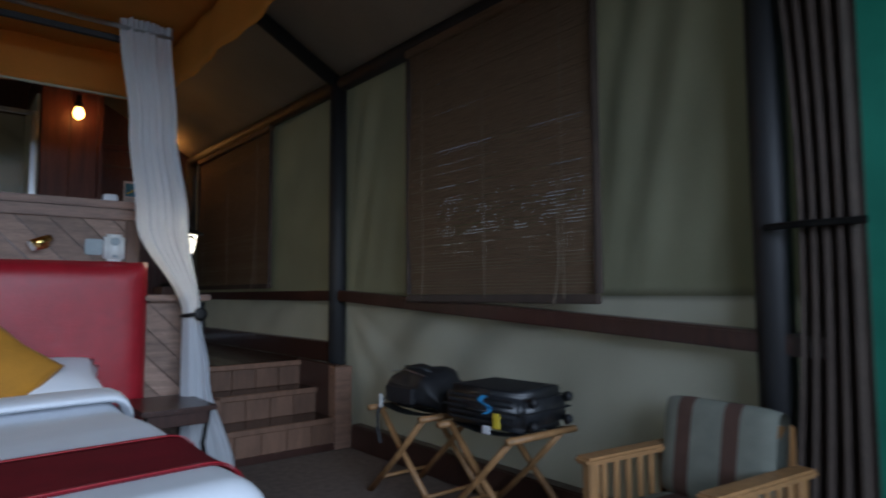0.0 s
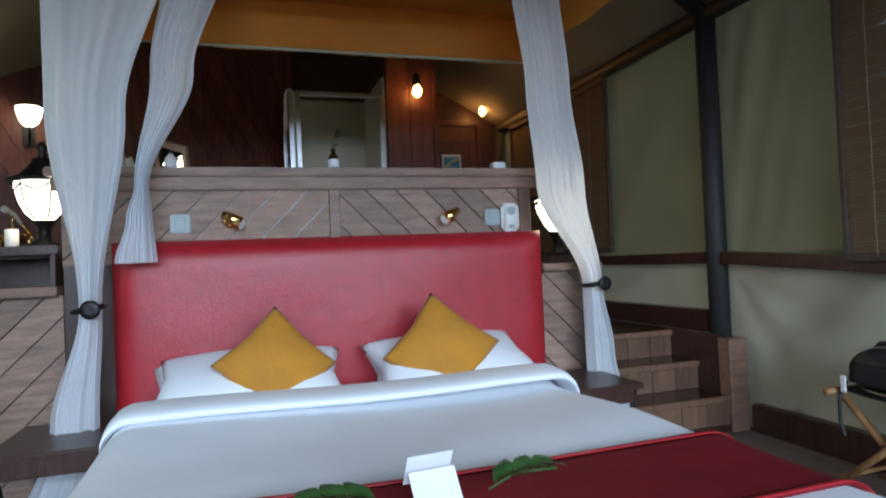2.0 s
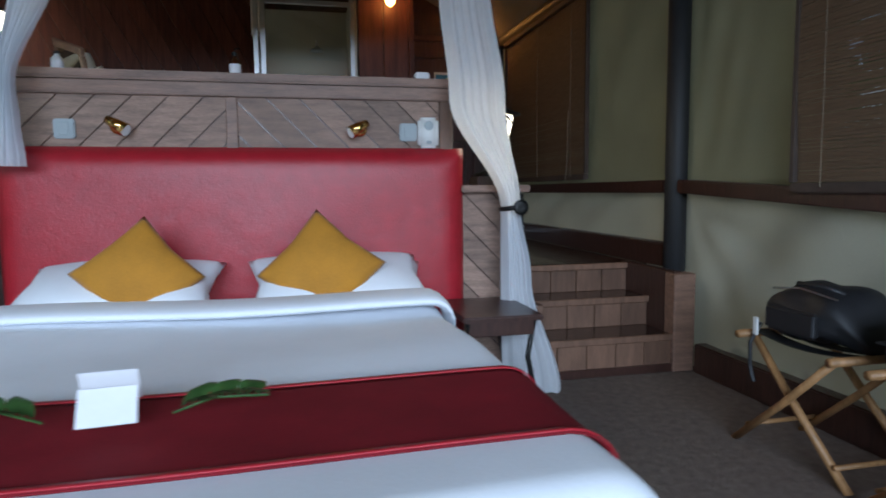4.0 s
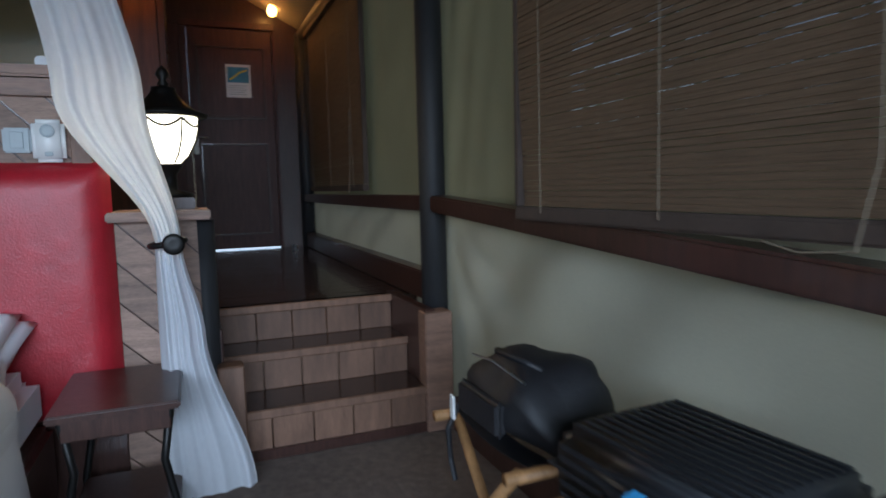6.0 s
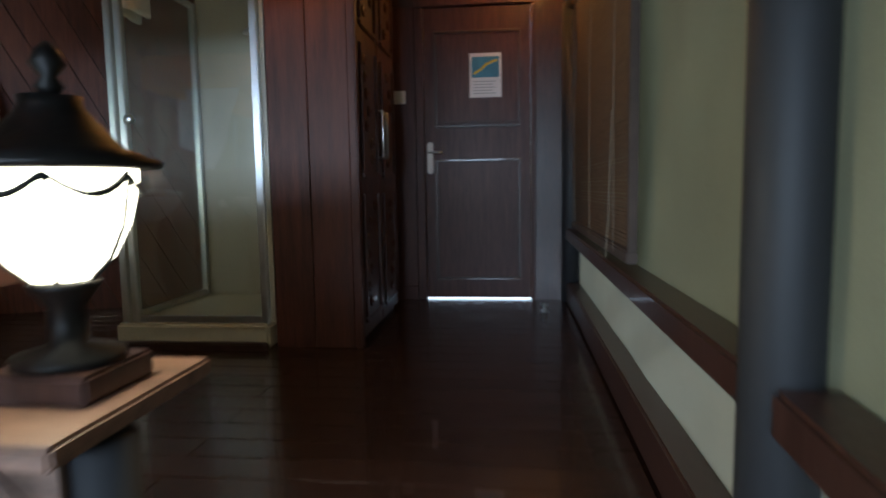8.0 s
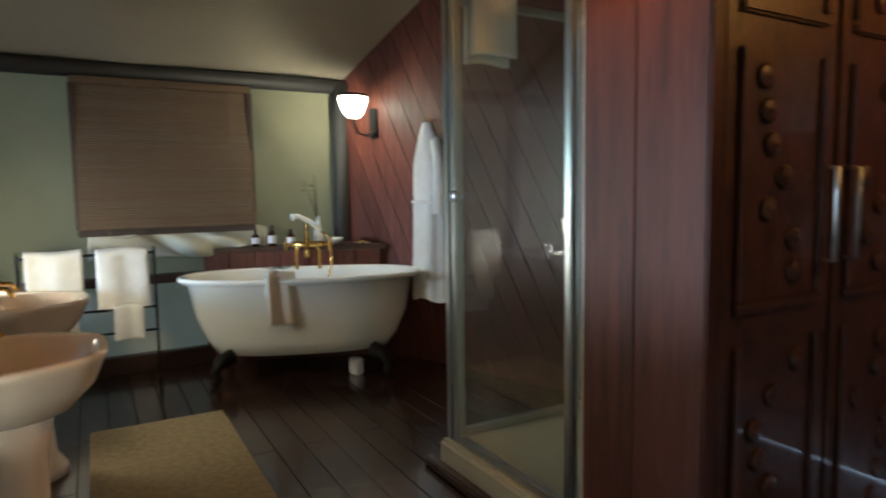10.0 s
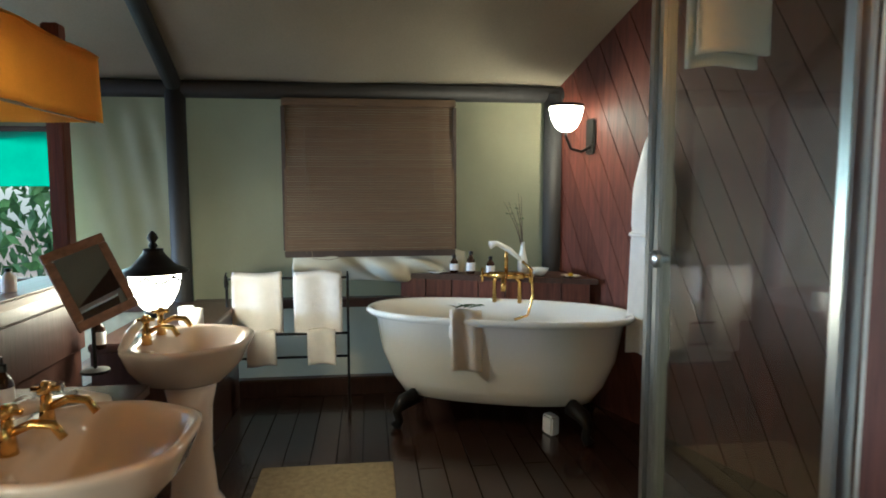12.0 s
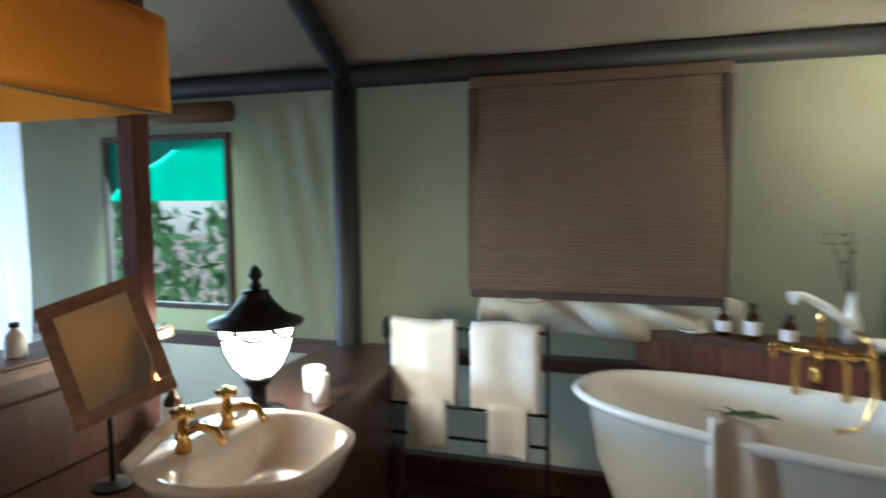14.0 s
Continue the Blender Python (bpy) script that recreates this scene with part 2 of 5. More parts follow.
def share(ob, m, parent=None):
    """Another object on the same mesh."""
    o = ob.copy()
    scene.collection.objects.link(o)
    o.parent = parent or ob.parent
    o.matrix_basis = m
    return o


def structure(name, bm, material, label, category="wall"):
    return tagged(mesh_ob(name, bm, material), label, category, kind="structure")


XR, XL, YF, P = 2.43, -2.43, 3.65, 0.55
YB = -4.50        # tent front
ZB = 2.56         # wall beam
RIDGE = 3.95

# ---- setting ----
bm = box(XL - 0.1, XR + 0.1, YB - 0.1, 0.30, -0.12, 0.0, 0)
structure("floor", bm, M_CARPET, "grey-brown loop pile carpet on the lower floor", "floor")
bm = box(-40, 40, -60, 60, -0.5, -0.45, 0)
structure("ground", bm, M_EARTH, "dry sandy ground outside the tent", "ground")
bm = box(XL, 1.40, 0.125, YF, 0.40, P - 0.012, 0)
box(1.40, XR, 0.56, YF, 0.40, P - 0.012, 0, bm=bm)
floor_up = structure("floor_raised", bm, M_FLOORW, "dark polished board floor of the raised level", "floor")

# tent side wall, lower and upper canvas, with gentle slack folds


def canvas_panel(name, x, y0, y1, z0, z1, side, folds, label):
    rnd = random.Random(int(100 * abs(y0) + 10 * z0))
    ph = [rnd.uniform(0, 6.28) for _ in range(4)]

    def f(u, v):
        y, z = y0 + (y1 - y0) * u, z0 + (z1 - z0) * v
        edge = min(1, 8 * min(u, 1 - u)) * min(1, 6 * min(v, 1 - v))
        d = folds * edge * (0.8 * math.sin(26 * u + 9 * v + ph[3]) * max(0, v) ** 1.5 + 0.5 * math.sin(9 * u + 5 * v + ph[0]) + 0.5 * math.sin(17 * u - 7 * v + ph[1]) * v + 0.3 * math.sin(31 * u + 9 * v + ph[2]))
        if "lower" in name and z0 < 0.1:
            # slack creases that fan out from the tied top corner
            du, dv = (y1 - y) / 1.0, (z1 - z) / 1.0
            q = math.hypot(du, dv)
            d += edge * 0.020 * math.sin(13 * math.atan2(dv, du + 0.02) + ph[2]) * math.exp(-q / 0.75) * min(1, q * 3)
        return (x + side * d, y, z)
    bm = sheet(f, 96, 40)
    bmesh.ops.solidify(bm, geom=bm.faces[:], thickness=0.02)
    ob = structure(name, bm, M_CANVAS_LOW if "lower" in name else M_CANVAS, label, "wall")
    for pgn in ob.data.polygons:
        pgn.use_smooth = True
    return ob


canvas_panel("wall_east_lower", XR + 0.03, -2.95, 0.21, 0.0, 1.02, -1, 0.020, "slack cream-green canvas below the tent rail")
canvas_panel("wall_east_upper", XR + 0.03, -0.86, 0.21, 1.02, ZB, -1, 0.012, "olive canvas tent wall above the rail")
canvas_panel("wall_east_upper_front", XR + 0.03, -2.95, -1.94, 1.02, ZB, -1, 0.012, "olive canvas tent wall above the rail")
canvas_panel("wall_east_over", XR + 0.03, -1.94, -0.86, 2.36, ZB, -1, 0.004, "olive canvas above the blind-covered opening")
canvas_panel("wall_east_under", XR + 0.03, -1.94, -0.86, 1.02, 1.22, -1, 0.003, "olive canvas below the blind-covered opening")
canvas_panel("wall_east_lower_raised", XR + 0.03, 0.21, YF, 0.40, 1.02, -1, 0.008, "cream canvas beside the raised landing")
canvas_panel("wall_east_upper_raised", XR + 0.03, 0.21, YF, 1.02, ZB, -1, 0.010, "olive canvas wall beside the raised landing")
canvas_panel("wall_west_lower", XL - 0.03, YB, 0.21, 0.0, 1.18, 1, 0.014, "slack cream canvas below the rail")
canvas_panel("wall_west_upper_bath", XL - 0.03, 0.21, 2.70, 1.18, ZB, 1, 0.012, "olive canvas wall of the bathroom")
canvas_panel("wall_west_lower_bath", XL - 0.03, 0.21, 2.70, 0.40, 1.18, 1, 0.010, "olive canvas below the bathroom rail")
canvas_panel("wall_west_front", XL - 0.03, YB, -1.35, 1.18, ZB, 1, 0.012, "pale canvas wall before the window")
canvas_panel("wall_west_between", XL - 0.03, -0.52, 0.21, 1.18, ZB, 1, 0.012, "pale canvas wall behind the window")
canvas_panel("wall_west_over", XL - 0.03, -1.35, -0.52, 2.30, ZB, 1, 0.004, "pale canvas above the window")
canvas_panel("wall_west_under", XL - 0.03, -1.35, -0.52, 1.18, 1.36, 1, 0.003, "pale canvas under the window")

# front wall with the wide doorway behind the camera
bm = box(XL, -1.9, YB - 0.08, YB, 0, RIDGE, 0)
box(1.85, XR, YB - 0.08, YB, 0, RIDGE, 0, bm=bm)
box(-1.9, 1.85, YB - 0.08, YB, 2.2, RIDGE, 0, bm=bm)
structure("wall_south", bm, M_CANVAS, "canvas tent front around the wide doorway", "wall")
# boarded end wall with the entrance
bm = box(0.05, 1.36, YF, YF + 0.08, 0.4, RIDGE, 0)
box(2.16, XR + 0.1, YF, YF + 0.08, 0.4, RIDGE, 0, bm=bm)
box(1.36, 2.16, YF, YF + 0.08, 2.60, RIDGE, 0, bm=bm)
wall_n = structure("wall_north", bm, M_DARK, "dark stained timber end wall with the entrance", "wall")

# slanted plank wall behind the bath
A, B = Vector((XL - 0.02, 2.68, 0)), Vector((0.10, 3.53, 0))
ang = math.degrees(math.atan2(B.y - A.y, B.x - A.x))
wl = (B - A).length
back = thing("wall_bath", "red-brown diagonal plank wall behind the bath", "wall", kind="structure", at=(A.x, A.y, 0.5), rz=ang)
part("backing", box(0, wl, 0.03, 0.10, -0.1, 3.3, 0), M_DARK, back)

# roof: two slack canvas slopes


def roof(name, side):
    xw = XR + 0.06 if side > 0 else XL - 0.06

    def f(u, v):
        y = YB + (YF + 0.1 - YB) * u
        x = xw * (1 - v)
        z = ZB + 0.04 + (RIDGE - ZB) * v
        bay = (y - 0.21) % 2.3 / 2.3
        sag = 0.05 * math.sin(math.pi * bay) * math.sin(math.pi * min(1, v * 1.1))
        rip = 0.006 * math.sin(70 * u + 6 * v) * (1 - v) + 0.010 * math.sin(25 * u + 3 * v)
        return (x, y, z - sag + rip)
    bm = sheet(f, 120, 20, 0.02)
    ob = structure(name, bm, M_ROOF, "slack grey-beige canvas tent roof slope", "ceiling")
    for pgn in ob.data.polygons:
        pgn.use_smooth = True
    return ob


roof("ceiling_east", 1)
roof("ceiling_west", -1)

# poles, beams, rafters


def pole(name, pts, r, label):
    ob = structure(name, tube(pts, r, 14), M_POLE, label, "post")
    for pgn in ob.data.polygons:
        pgn.use_smooth = True
    return ob


POLE = "dark grey-black round tent pole"
for y, z0 in ((0.215, 0.0), (-2.78, 0.0), (YF - 0.06, P)):
    pole("post_east", [(XR - 0.03, y, z0), (XR - 0.03, y, 1.3), (XR - 0.03, y, ZB)], 0.062, POLE)
for y, z0 in ((0.215, 0.0), (-2.6, 0.0), (2.66, P)):
    pole("post_west", [(XL + 0.03, y, z0), (XL + 0.03, y, 1.3), (XL + 0.03, y, ZB)], 0.062, POLE)
pole("beam_east", [(XR - 0.02, YB, ZB), (XR - 0.02, YF, ZB)], 0.055, "dark eaves beam along the canvas wall")
pole("beam_west", [(XL + 0.02, YB, ZB), (XL + 0.02, YF, ZB)], 0.055, "dark eaves beam along the canvas wall")
for y in (0.215, -2.7):
    for s in (1, -1):
        pole("rafter", [(s * (XR - 0.02), y, ZB), (s * 0.02, y, RIDGE - 0.06)], 0.05, "dark rafter pole under the canvas roof")
pole("ridge_beam", [(0, YB, RIDGE - 0.08), (0, YF, RIDGE - 0.08)], 0.055, "dark ridge pole under the roof")

# rails and skirting
for y0, y1, drop in ((-2.95, 0.15, 0.055), (0.28, YF - 0.12, 0.0)):
    bm = box(XR - 0.07, XR + 0.03, y0, y1, 0.985, 1.06, 0.008, 2)
    for v in bm.verts:
        v.co.z += drop * (v.co.y - 0.15)
    structure("trim_rail_east", bm, M_DARK, "dark red-brown wooden dado rail on the canvas wall", "rail")
for y0, y1 in ((YB, 0.15), (0.28, 2.6)):
    structure("trim_rail_west", box(XL - 0.03, XL + 0.07, y0, y1, 1.15, 1.21, 0.008, 2), M_DARK, "dark wooden dado rail on the canvas wall", "rail")
structure("baseboard_east", box(XR - 0.05, XR + 0.03, -2.9, -0.02, 0.0, 0.16, 0.008, 2), M_DARK, "dark wooden skirting along the carpet", "skirting")
structure("baseboard_landing", box(XR - 0.06, XR + 0.03, 0.28, YF - 0.1, P, P + 0.14, 0.008, 2), M_DARK, "dark wooden skirting along the landing", "skirting")
structure("baseboard_west", box(XL - 0.03, XL + 0.05, 0.28, 2.6, P, P + 0.12, 0.008, 2), M_DARK, "dark wooden skirting of the bathroom", "skirting")
structure("baseboard_bedroom", box(XL - 0.03, XL + 0.05, YB, 0.0, 0, 0.16, 0.008, 2), M_DARK, "dark wooden skirting along the carpet", "skirting")

# ---- stairs ----
stairs = thing("staircase", "three wide wooden steps with dark treads and planked risers", "stairs", at=(0, 0, 0))
TREADS = ((0.03, 0.21), (0.29, 0.38), (0.54, P))
for i, (y, z) in enumerate(TREADS):
    y1 = TREADS[i + 1][0] + 0.02 if i < 2 else 0.60
    part("tread", box(1.43, 2.28, y - 0.012, y1, z - 0.035, z, 0.006, 2), M_FLOORW, stairs)
    part("nosing", box(1.43, 2.28, y - 0.018, y - 0.001, z - 0.034, z + 0.003, 0.004, 1), M_RISER, stairs)
    zb = z - 0.17
    n = 5
    w = (2.28 - 1.43) / n
    for k in range(n):
        part("plank", box(1.43 + k * w + 0.002, 1.43 + (k + 1) * w - 0.002, y, y + 0.02, zb, z - 0.036, 0.003), M_RISER, stairs)
part("plinth", box(1.43, 2.34, 0.015, 0.06, 0.0, 0.045, 0.003), M_DARK, stairs)
part("stringer", box(2.28, 2.33, 0.03, 0.62, 0.0, P + 0.005, 0.004), M_DARK, stairs)
part("stringer", box(1.39, 1.43, 0.06, 0.62, 0.0, P + 0.005, 0.004), M_DARK, stairs)
part("newel_block", box(2.27, 2.40, 0.0, 0.10, 0.0, 0.545, 0.006), M_CAP, stairs)
part("newel_block", box(1.40, 1.50, -0.03, 0.06, 0.0, 0.42, 0.006), M_RISER, stairs)

# ---- partition behind the bed ----
part_wall = thing("wall_partition", "weathered plank partition behind the bed with a ledge", "wall", kind="structure")
part("core", box(-1.15, 1.04, 0.02, 0.11, 0.0, 1.45, 0), M_DARK, part_wall)
part("core", box(1.04, 1.36, 0.02, 0.11, 0.0, 1.0, 0), M_DARK, part_wall)
part("core", box(XL, -1.15, 0.02, 0.11, 0.0, 1.0, 0), M_DARK, part_wall)
part("ledge_cap", box(-1.20, 1.08, -0.05, 0.17, 1.50, 1.54, 0.008, 2), M_CAP, part_wall, "worn red-brown ledge board")
part("ledge_lip", box(-1.18, 1.06, -0.03, 0.012, 1.44, 1.498, 0.006, 2), M_CAP, part_wall)
part("side_cap", box(1.06, 1.41, -0.07, 0.36, 1.0, 1.035, 0.006, 2), M_CAP, part_wall, "worn side shelf board")
part("side_cap", box(XL + 0.02, -1.155, -0.07, 0.14, 1.0, 1.04, 0.006, 2), M_CAP, part_wall, "worn side shelf board")
part("batten", box(-0.02, 0.03, -0.008, 0.012, 1.20, 1.44, 0.003), M_CAP, part_wall)
part("batten", box(0.965, 1.03, -0.008, 0.012, 1.03, 1.44, 0.003), M_RISER, part_wall)


def diagonal_planks(parent, x0, x1, z0, z1, y, slope, material, w=0.105):
    """Boards at 45 degrees, clipped to a rectangle."""
    h = z1 - z0
    s = w * math.sqrt(2)
    k0, k1 = (x0 - h, x1) if slope > 0 else (x0, x1 + h)
    a = k0
    while a < k1:
        bm = bmesh.new()
        d = 0.004
        if slope > 0:
            q = [(a + d, z0), (a + s - d, z0), (a + s - d + h, z1), (a + d + h, z1)]
        else:
            q = [(a + d, z0), (a + s - d, z0), (a + s - d - h, z1), (a + d - h, z1)]
        vs = [bm.verts.new((x, y, z)) for x, z in q]
        f = bm.faces.new(vs)
        for co, no in (((x0 + 0.001, 0, 0), (-1, 0, 0)), ((x1 - 0.001, 0, 0), (1, 0, 0))):
            bmesh.ops.bisect_plane(bm, geom=bm.verts[:] + bm.edges[:] + bm.faces[:], plane_co=co, plane_no=no, clear_outer=True)
        if bm.faces:
            r = bmesh.ops.extrude_face_region(bm, geom=bm.faces[:])
            for v in r["geom"]:
                if isinstance(v, bmesh.types.BMVert):
                    v.co.y += 0.014
            part("plank", bm, material, parent)
        else:
            bm.free()
        a += s


diagonal_planks(part_wall, -1.15, -0.02, 1.12, 1.44, 0.004, 1, M_PLANK)
diagonal_planks(part_wall, 0.03, 0.965, 1.12, 1.44, 0.004, -1, M_PLANK)
diagonal_planks(part_wall, 1.04, 1.36, 0.0, 1.0, 0.004, -1, M_PLANK)
diagonal_planks(part_wall, XL + 0.03, -1.15, 0.0, 1.0, 0.004, 1, M_PLANK)
part("backboard", box(-1.15, 1.04, 0.112, 0.13, P, 1.50, 0.003), M_DARK, part_wall)
pole("post_landing", [(1.37, 0.08, 0.0), (1.37, 0.08, 0.99)], 0.055, "dark green-black post at the head of the stairs")
structure("trim_opening_post", box(-1.17, -1.10, 0.06, 0.13, 1.541, 2.62, 0.006, 2), M_RED, "red-brown timber post beside the opening", "post")

# bath wall planks
bl, k = wl, 0
diag = math.radians(62)
for k in range(30):
    bm = bmesh.new()
    a = -2.0 + k * 0.165
    d = 0.003
    dx = 3.2 / math.tan(diag)
    vs = [bm.verts.new((x, 0.012, z)) for x, z in ((a + dx + d, 0), (a + dx + 0.165 - d, 0), (a + 0.165 - d, 3.2), (a + d, 3.2))]
    bm.faces.new(vs)
    for co, no in (((0.001, 0, 0), (-1, 0, 0)), ((wl - 0.001, 0, 0), (1, 0, 0))):
        bmesh.ops.bisect_plane(bm, geom=bm.verts[:] + bm.edges[:] + bm.faces[:], plane_co=co, plane_no=no, clear_outer=True)
    if bm.faces:
        r = bmesh.ops.extrude_face_region(bm, geom=bm.faces[:])
        for v in r["geom"]:
            if isinstance(v, bmesh.types.BMVert):
                v.co.y += 0.016
        part("plank", bm, M_RED, back)
    else:
        bm.free()

# ---- entrance door ----
door = thing("door_1", "closed dark red-brown panelled wooden entrance door", "door", kind="structure", at=(1.36, YF, P))
part("leaf", box(0.03, 0.77, -0.005, 0.04, 0.012, 2.041, 0.004), M_DOOR, door)
for x0, x1, z0, z1 in ((0.10, 0.70, 1.22, 1.88), (0.10, 0.70, 0.14, 1.00)):
    part("panel", box(x0 + 0.03, x1 - 0.03, -0.016, -0.004, z0 + 0.03, z1 - 0.03, 0.008, 2), M_DOOR, door)
    for a, b, c, e in ((x0, x1, z0, z0 + 0.018), (x0, x1, z1 - 0.018, z1), (x0, x0 + 0.018, z0 + 0.02, z1 - 0.02), (x1 - 0.018, x1, z0 + 0.02, z1 - 0.02)):
        part("moulding", box(a, b, -0.014, -0.003, c, e, 0.003), M_DARK, door)
part("jamb", box(-0.03, 0.028, -0.03, 0.05, 0.0, 2.04, 0.004), M_DOOR, door)
part("jamb", box(0.772, 0.80, -0.03, 0.05, 0.0, 2.04, 0.004), M_DOOR, door)
part("lintel", box(-0.03, 0.80, -0.03, 0.05, 2.042, 2.10, 0.004), M_DOOR, door)
plate = part("handle_plate", box(0.045, 0.085, -0.014, -0.006, 0.90, 1.12, 0.008, 2), M_PLASTIC, door, "white metal handle plate")
part("lever", tube([(0.065, -0.014, 1.05), (0.065, -0.05, 1.05), (0.10, -0.055, 1.05), (0.155, -0.055, 1.048)], 0.008), M_CHROME, plate, smooth=True)
side_board = thing("door_side_board", "fixed dark timber board beside the entrance door", "panelling", at=(1.10, YF, P))
part("board", box(0.0, 0.228, -0.022, -0.002, 0.0, 2.05, 0.004), M_DOOR, side_board)
part("foot_rail", box(0.0, 0.228, -0.034, -0.023, 0.0, 0.10, 0.004), M_DOOR, side_board)
# a glowing strip fills the gap under the leaf in place of daylight
crack = mat("daylight_under_door", (0.8, 0.85, 0.9), 0.5, bump=0.0, emit=((0.75, 0.88, 1.0), 2.5))
part("threshold_glow", box(0.03, 0.77, -0.002, 0.004, 0.001, 0.010, 0), crack, door, "daylight showing under the door")
notice = thing("door_notice", "white paper notice with a blue map print on the door", "notice", at=(1.71, YF - 0.019, 1.97))
part("sheet", box(0, 0.22, -0.002, 0.0, 0, 0.30, 0), M_PAPER, notice)
part("map_print", box(0.015, 0.205, -0.0045, -0.0025, 0.135, 0.275, 0), M_BLUE, notice, "blue map print")
bmm = tube([(0.03, -0.006, 0.16), (0.08, -0.006, 0.19), (0.12, -0.006, 0.225), (0.19, -0.006, 0.25)], 0.008, 6)
part("print_streak", bmm, M_YELLOW, notice)
for i in range(5):
    part("text_bar", box(0.025, 0.18 - 0.02 * (i % 2), -0.004, -0.0025, 0.025 + i * 0.02, 0.030 + i * 0.02, 0), M_GREYP, notice)
sw = thing("light_switch", "white plastic light switch beside the entrance door", "switch", at=(1.216, YF - 0.024, 1.985))
part("plate", box(-0.045, 0.045, -0.012, 0.0, -0.045, 0.045, 0.004, 2), M_PLASTIC, sw)
part("rocker", box(-0.016, 0.016, -0.017, -0.0125, -0.026, 0.026, 0.002), M_PLASTIC, sw)
stopper = thing("door_stop", "small chrome door stop on the landing floor", "door stop", at=(2.20, 3.20, P))
part("pin", lathe([(0.022, 0), (0.022, 0.012), (0.010, 0.016), (0.010, 0.035), (0.017, 0.04), (0.017, 0.055)], 14), M_CHROME, stopper, smooth=True)

# ---- wardrobe block with carved doors ----
ward = thing("wardrobe", "tall dark wardrobe with carved double doors and steel handles", "wardrobe", at=(0.0, 0.0, P))
part("body", box(0.79, 1.205, 2.30, 3.30, 0.0, 2.45, 0.003), M_DARK, ward)
for i in range(2):
    part("side_board", box(0.791 + i * 0.207, 0.791 + (i + 1) * 0.207 - 0.003, 2.26, 2.298, 0.0, 2.45, 0.003), M_BOARD, ward, "red-brown polished side board")
part("corner_strip", box(1.207, 1.248, 2.24, 2.296, 0.0, 2.45, 0.006, 2), M_BOARD, ward)
rnd = random.Random(4)
for d0, d1, hx in ((2.31, 2.79, 2.745), (2.81, 3.29, 2.855)):
    dr = part("door", box(1.205, 1.235, d0, d1, 0.04, 2.40, 0.004), M_CARVE, ward, "carved dark wooden door")
    for z in (0.10, 0.86, 1.62):
        part("carved_frame", box(1.2355, 1.249, d0 + 0.05, d1 - 0.05, z, z + 0.03, 0.006, 2), M_CARVE, dr)
        part("carved_frame", box(1.2355, 1.249, d0 + 0.05, d0 + 0.08, z + 0.031, z + 0.68, 0.006, 2), M_CARVE, dr)
        part("carved_frame", box(1.2355, 1.249, d1 - 0.08, d1 - 0.05, z + 0.031, z + 0.68, 0.006, 2), M_CARVE, dr)
        for r_i in range(7):
            cy, cz = (d0 + d1) / 2 + rnd.uniform(-0.11, 0.11), z + 0.10 + r_i * 0.085
            b0 = lathe([(0.03, 0), (0.034, 0.006), (0.022, 0.012), (0.012, 0.010), (0.006, 0.018)], 10)
            b0.transform(Matrix.Translation((1.235, cy, cz)) @ pose(0, 0, 0, 0, 90, 0))
            part("carved_rosette", b0, M_CARVE, dr, smooth=True)
    h = part("handle", tube([(1.239, hx, 0.98), (1.273, hx, 0.98), (1.273, hx, 1.24), (1.239, hx, 1.24)], 0.009), M_CHROME, dr, "brushed steel bar handle", smooth=True)

# ---- shower ----
SX0, SX1, SY, SZ, SB = -0.02, 0.77, 2.26, 2.54, 3.14
shower = thing("shower_enclosure", "framed glass shower enclosure on an ivory tray", "shower", at=(0, 0, 0))
part("tray", box(SX0 - 0.04, SX1, SY - 0.05, SB + 0.03, P, P + 0.125, 0.015, 3), M_TRAY, shower, "ivory shower tray")
part("tray_step", box(SX0 - 0.09, SX1, SY - 0.10, SY - 0.052, P, P + 0.04, 0.008, 2), M_DARK, shower)
part("back_panel", box(SX0 + 0.012, SX1, SB, SB + 0.03, P + 0.125, 2.70, 0.002), M_TILE, shower, "pale shower wall panel")
part("side_panel", box(SX1 - 0.012, SX1 + 0.01, SY + 0.02, SB, P + 0.125, 2.70, 0.002), M_TILE, shower, "pale shower wall panel")
for x in (SX0, SX0 + 0.055, SX1 - 0.03):
    part("upright", box(x - 0.018, x + 0.018, SY - 0.02, SY + 0.02, P + 0.125, SZ, 0.005, 2), M_CHROME, shower)
part("upright", box(SX0 - 0.018, SX0 + 0.018, SB - 0.04, SB - 0.002, P + 0.125, SZ, 0.005, 2), M_CHROME, shower)
for z in (P + 0.127, SZ - 0.035):
    part("rail", box(SX0 + 0.075, SX1 - 0.05, SY - 0.016, SY + 0.016, z, z + 0.035, 0.004, 2), M_CHROME, shower)
    part("rail", box(SX0 - 0.014, SX0 + 0.014, SY + 0.021, SB - 0.041, z, z + 0.035, 0.004, 2), M_CHROME, shower)
g = part("pane", box(SX0 + 0.075, SX1 - 0.05, SY - 0.004, SY + 0.004, P + 0.163, SZ - 0.036, 0), M_GLASS, shower, "clear glass shower door")
g.visible_shadow = False
g = part("pane", box(SX0 - 0.004, SX0 + 0.004, SY + 0.021, SB - 0.041, P + 0.163, SZ - 0.036, 0), M_GLASS, shower, "clear glass side pane")
g.visible_shadow = False
kb = lathe([(0.012, 0), (0.012, 0.02), (0.024, 0.025), (0.026, 0.04), (0.018, 0.048)], 16)
kb.transform(Matrix.Translation((SX0 + 0.10, SY - 0.004, 1.72)) @ pose(0, 0, 0, 90, 0, 0))
part("knob", kb, M_CHROME, shower, smooth=True)
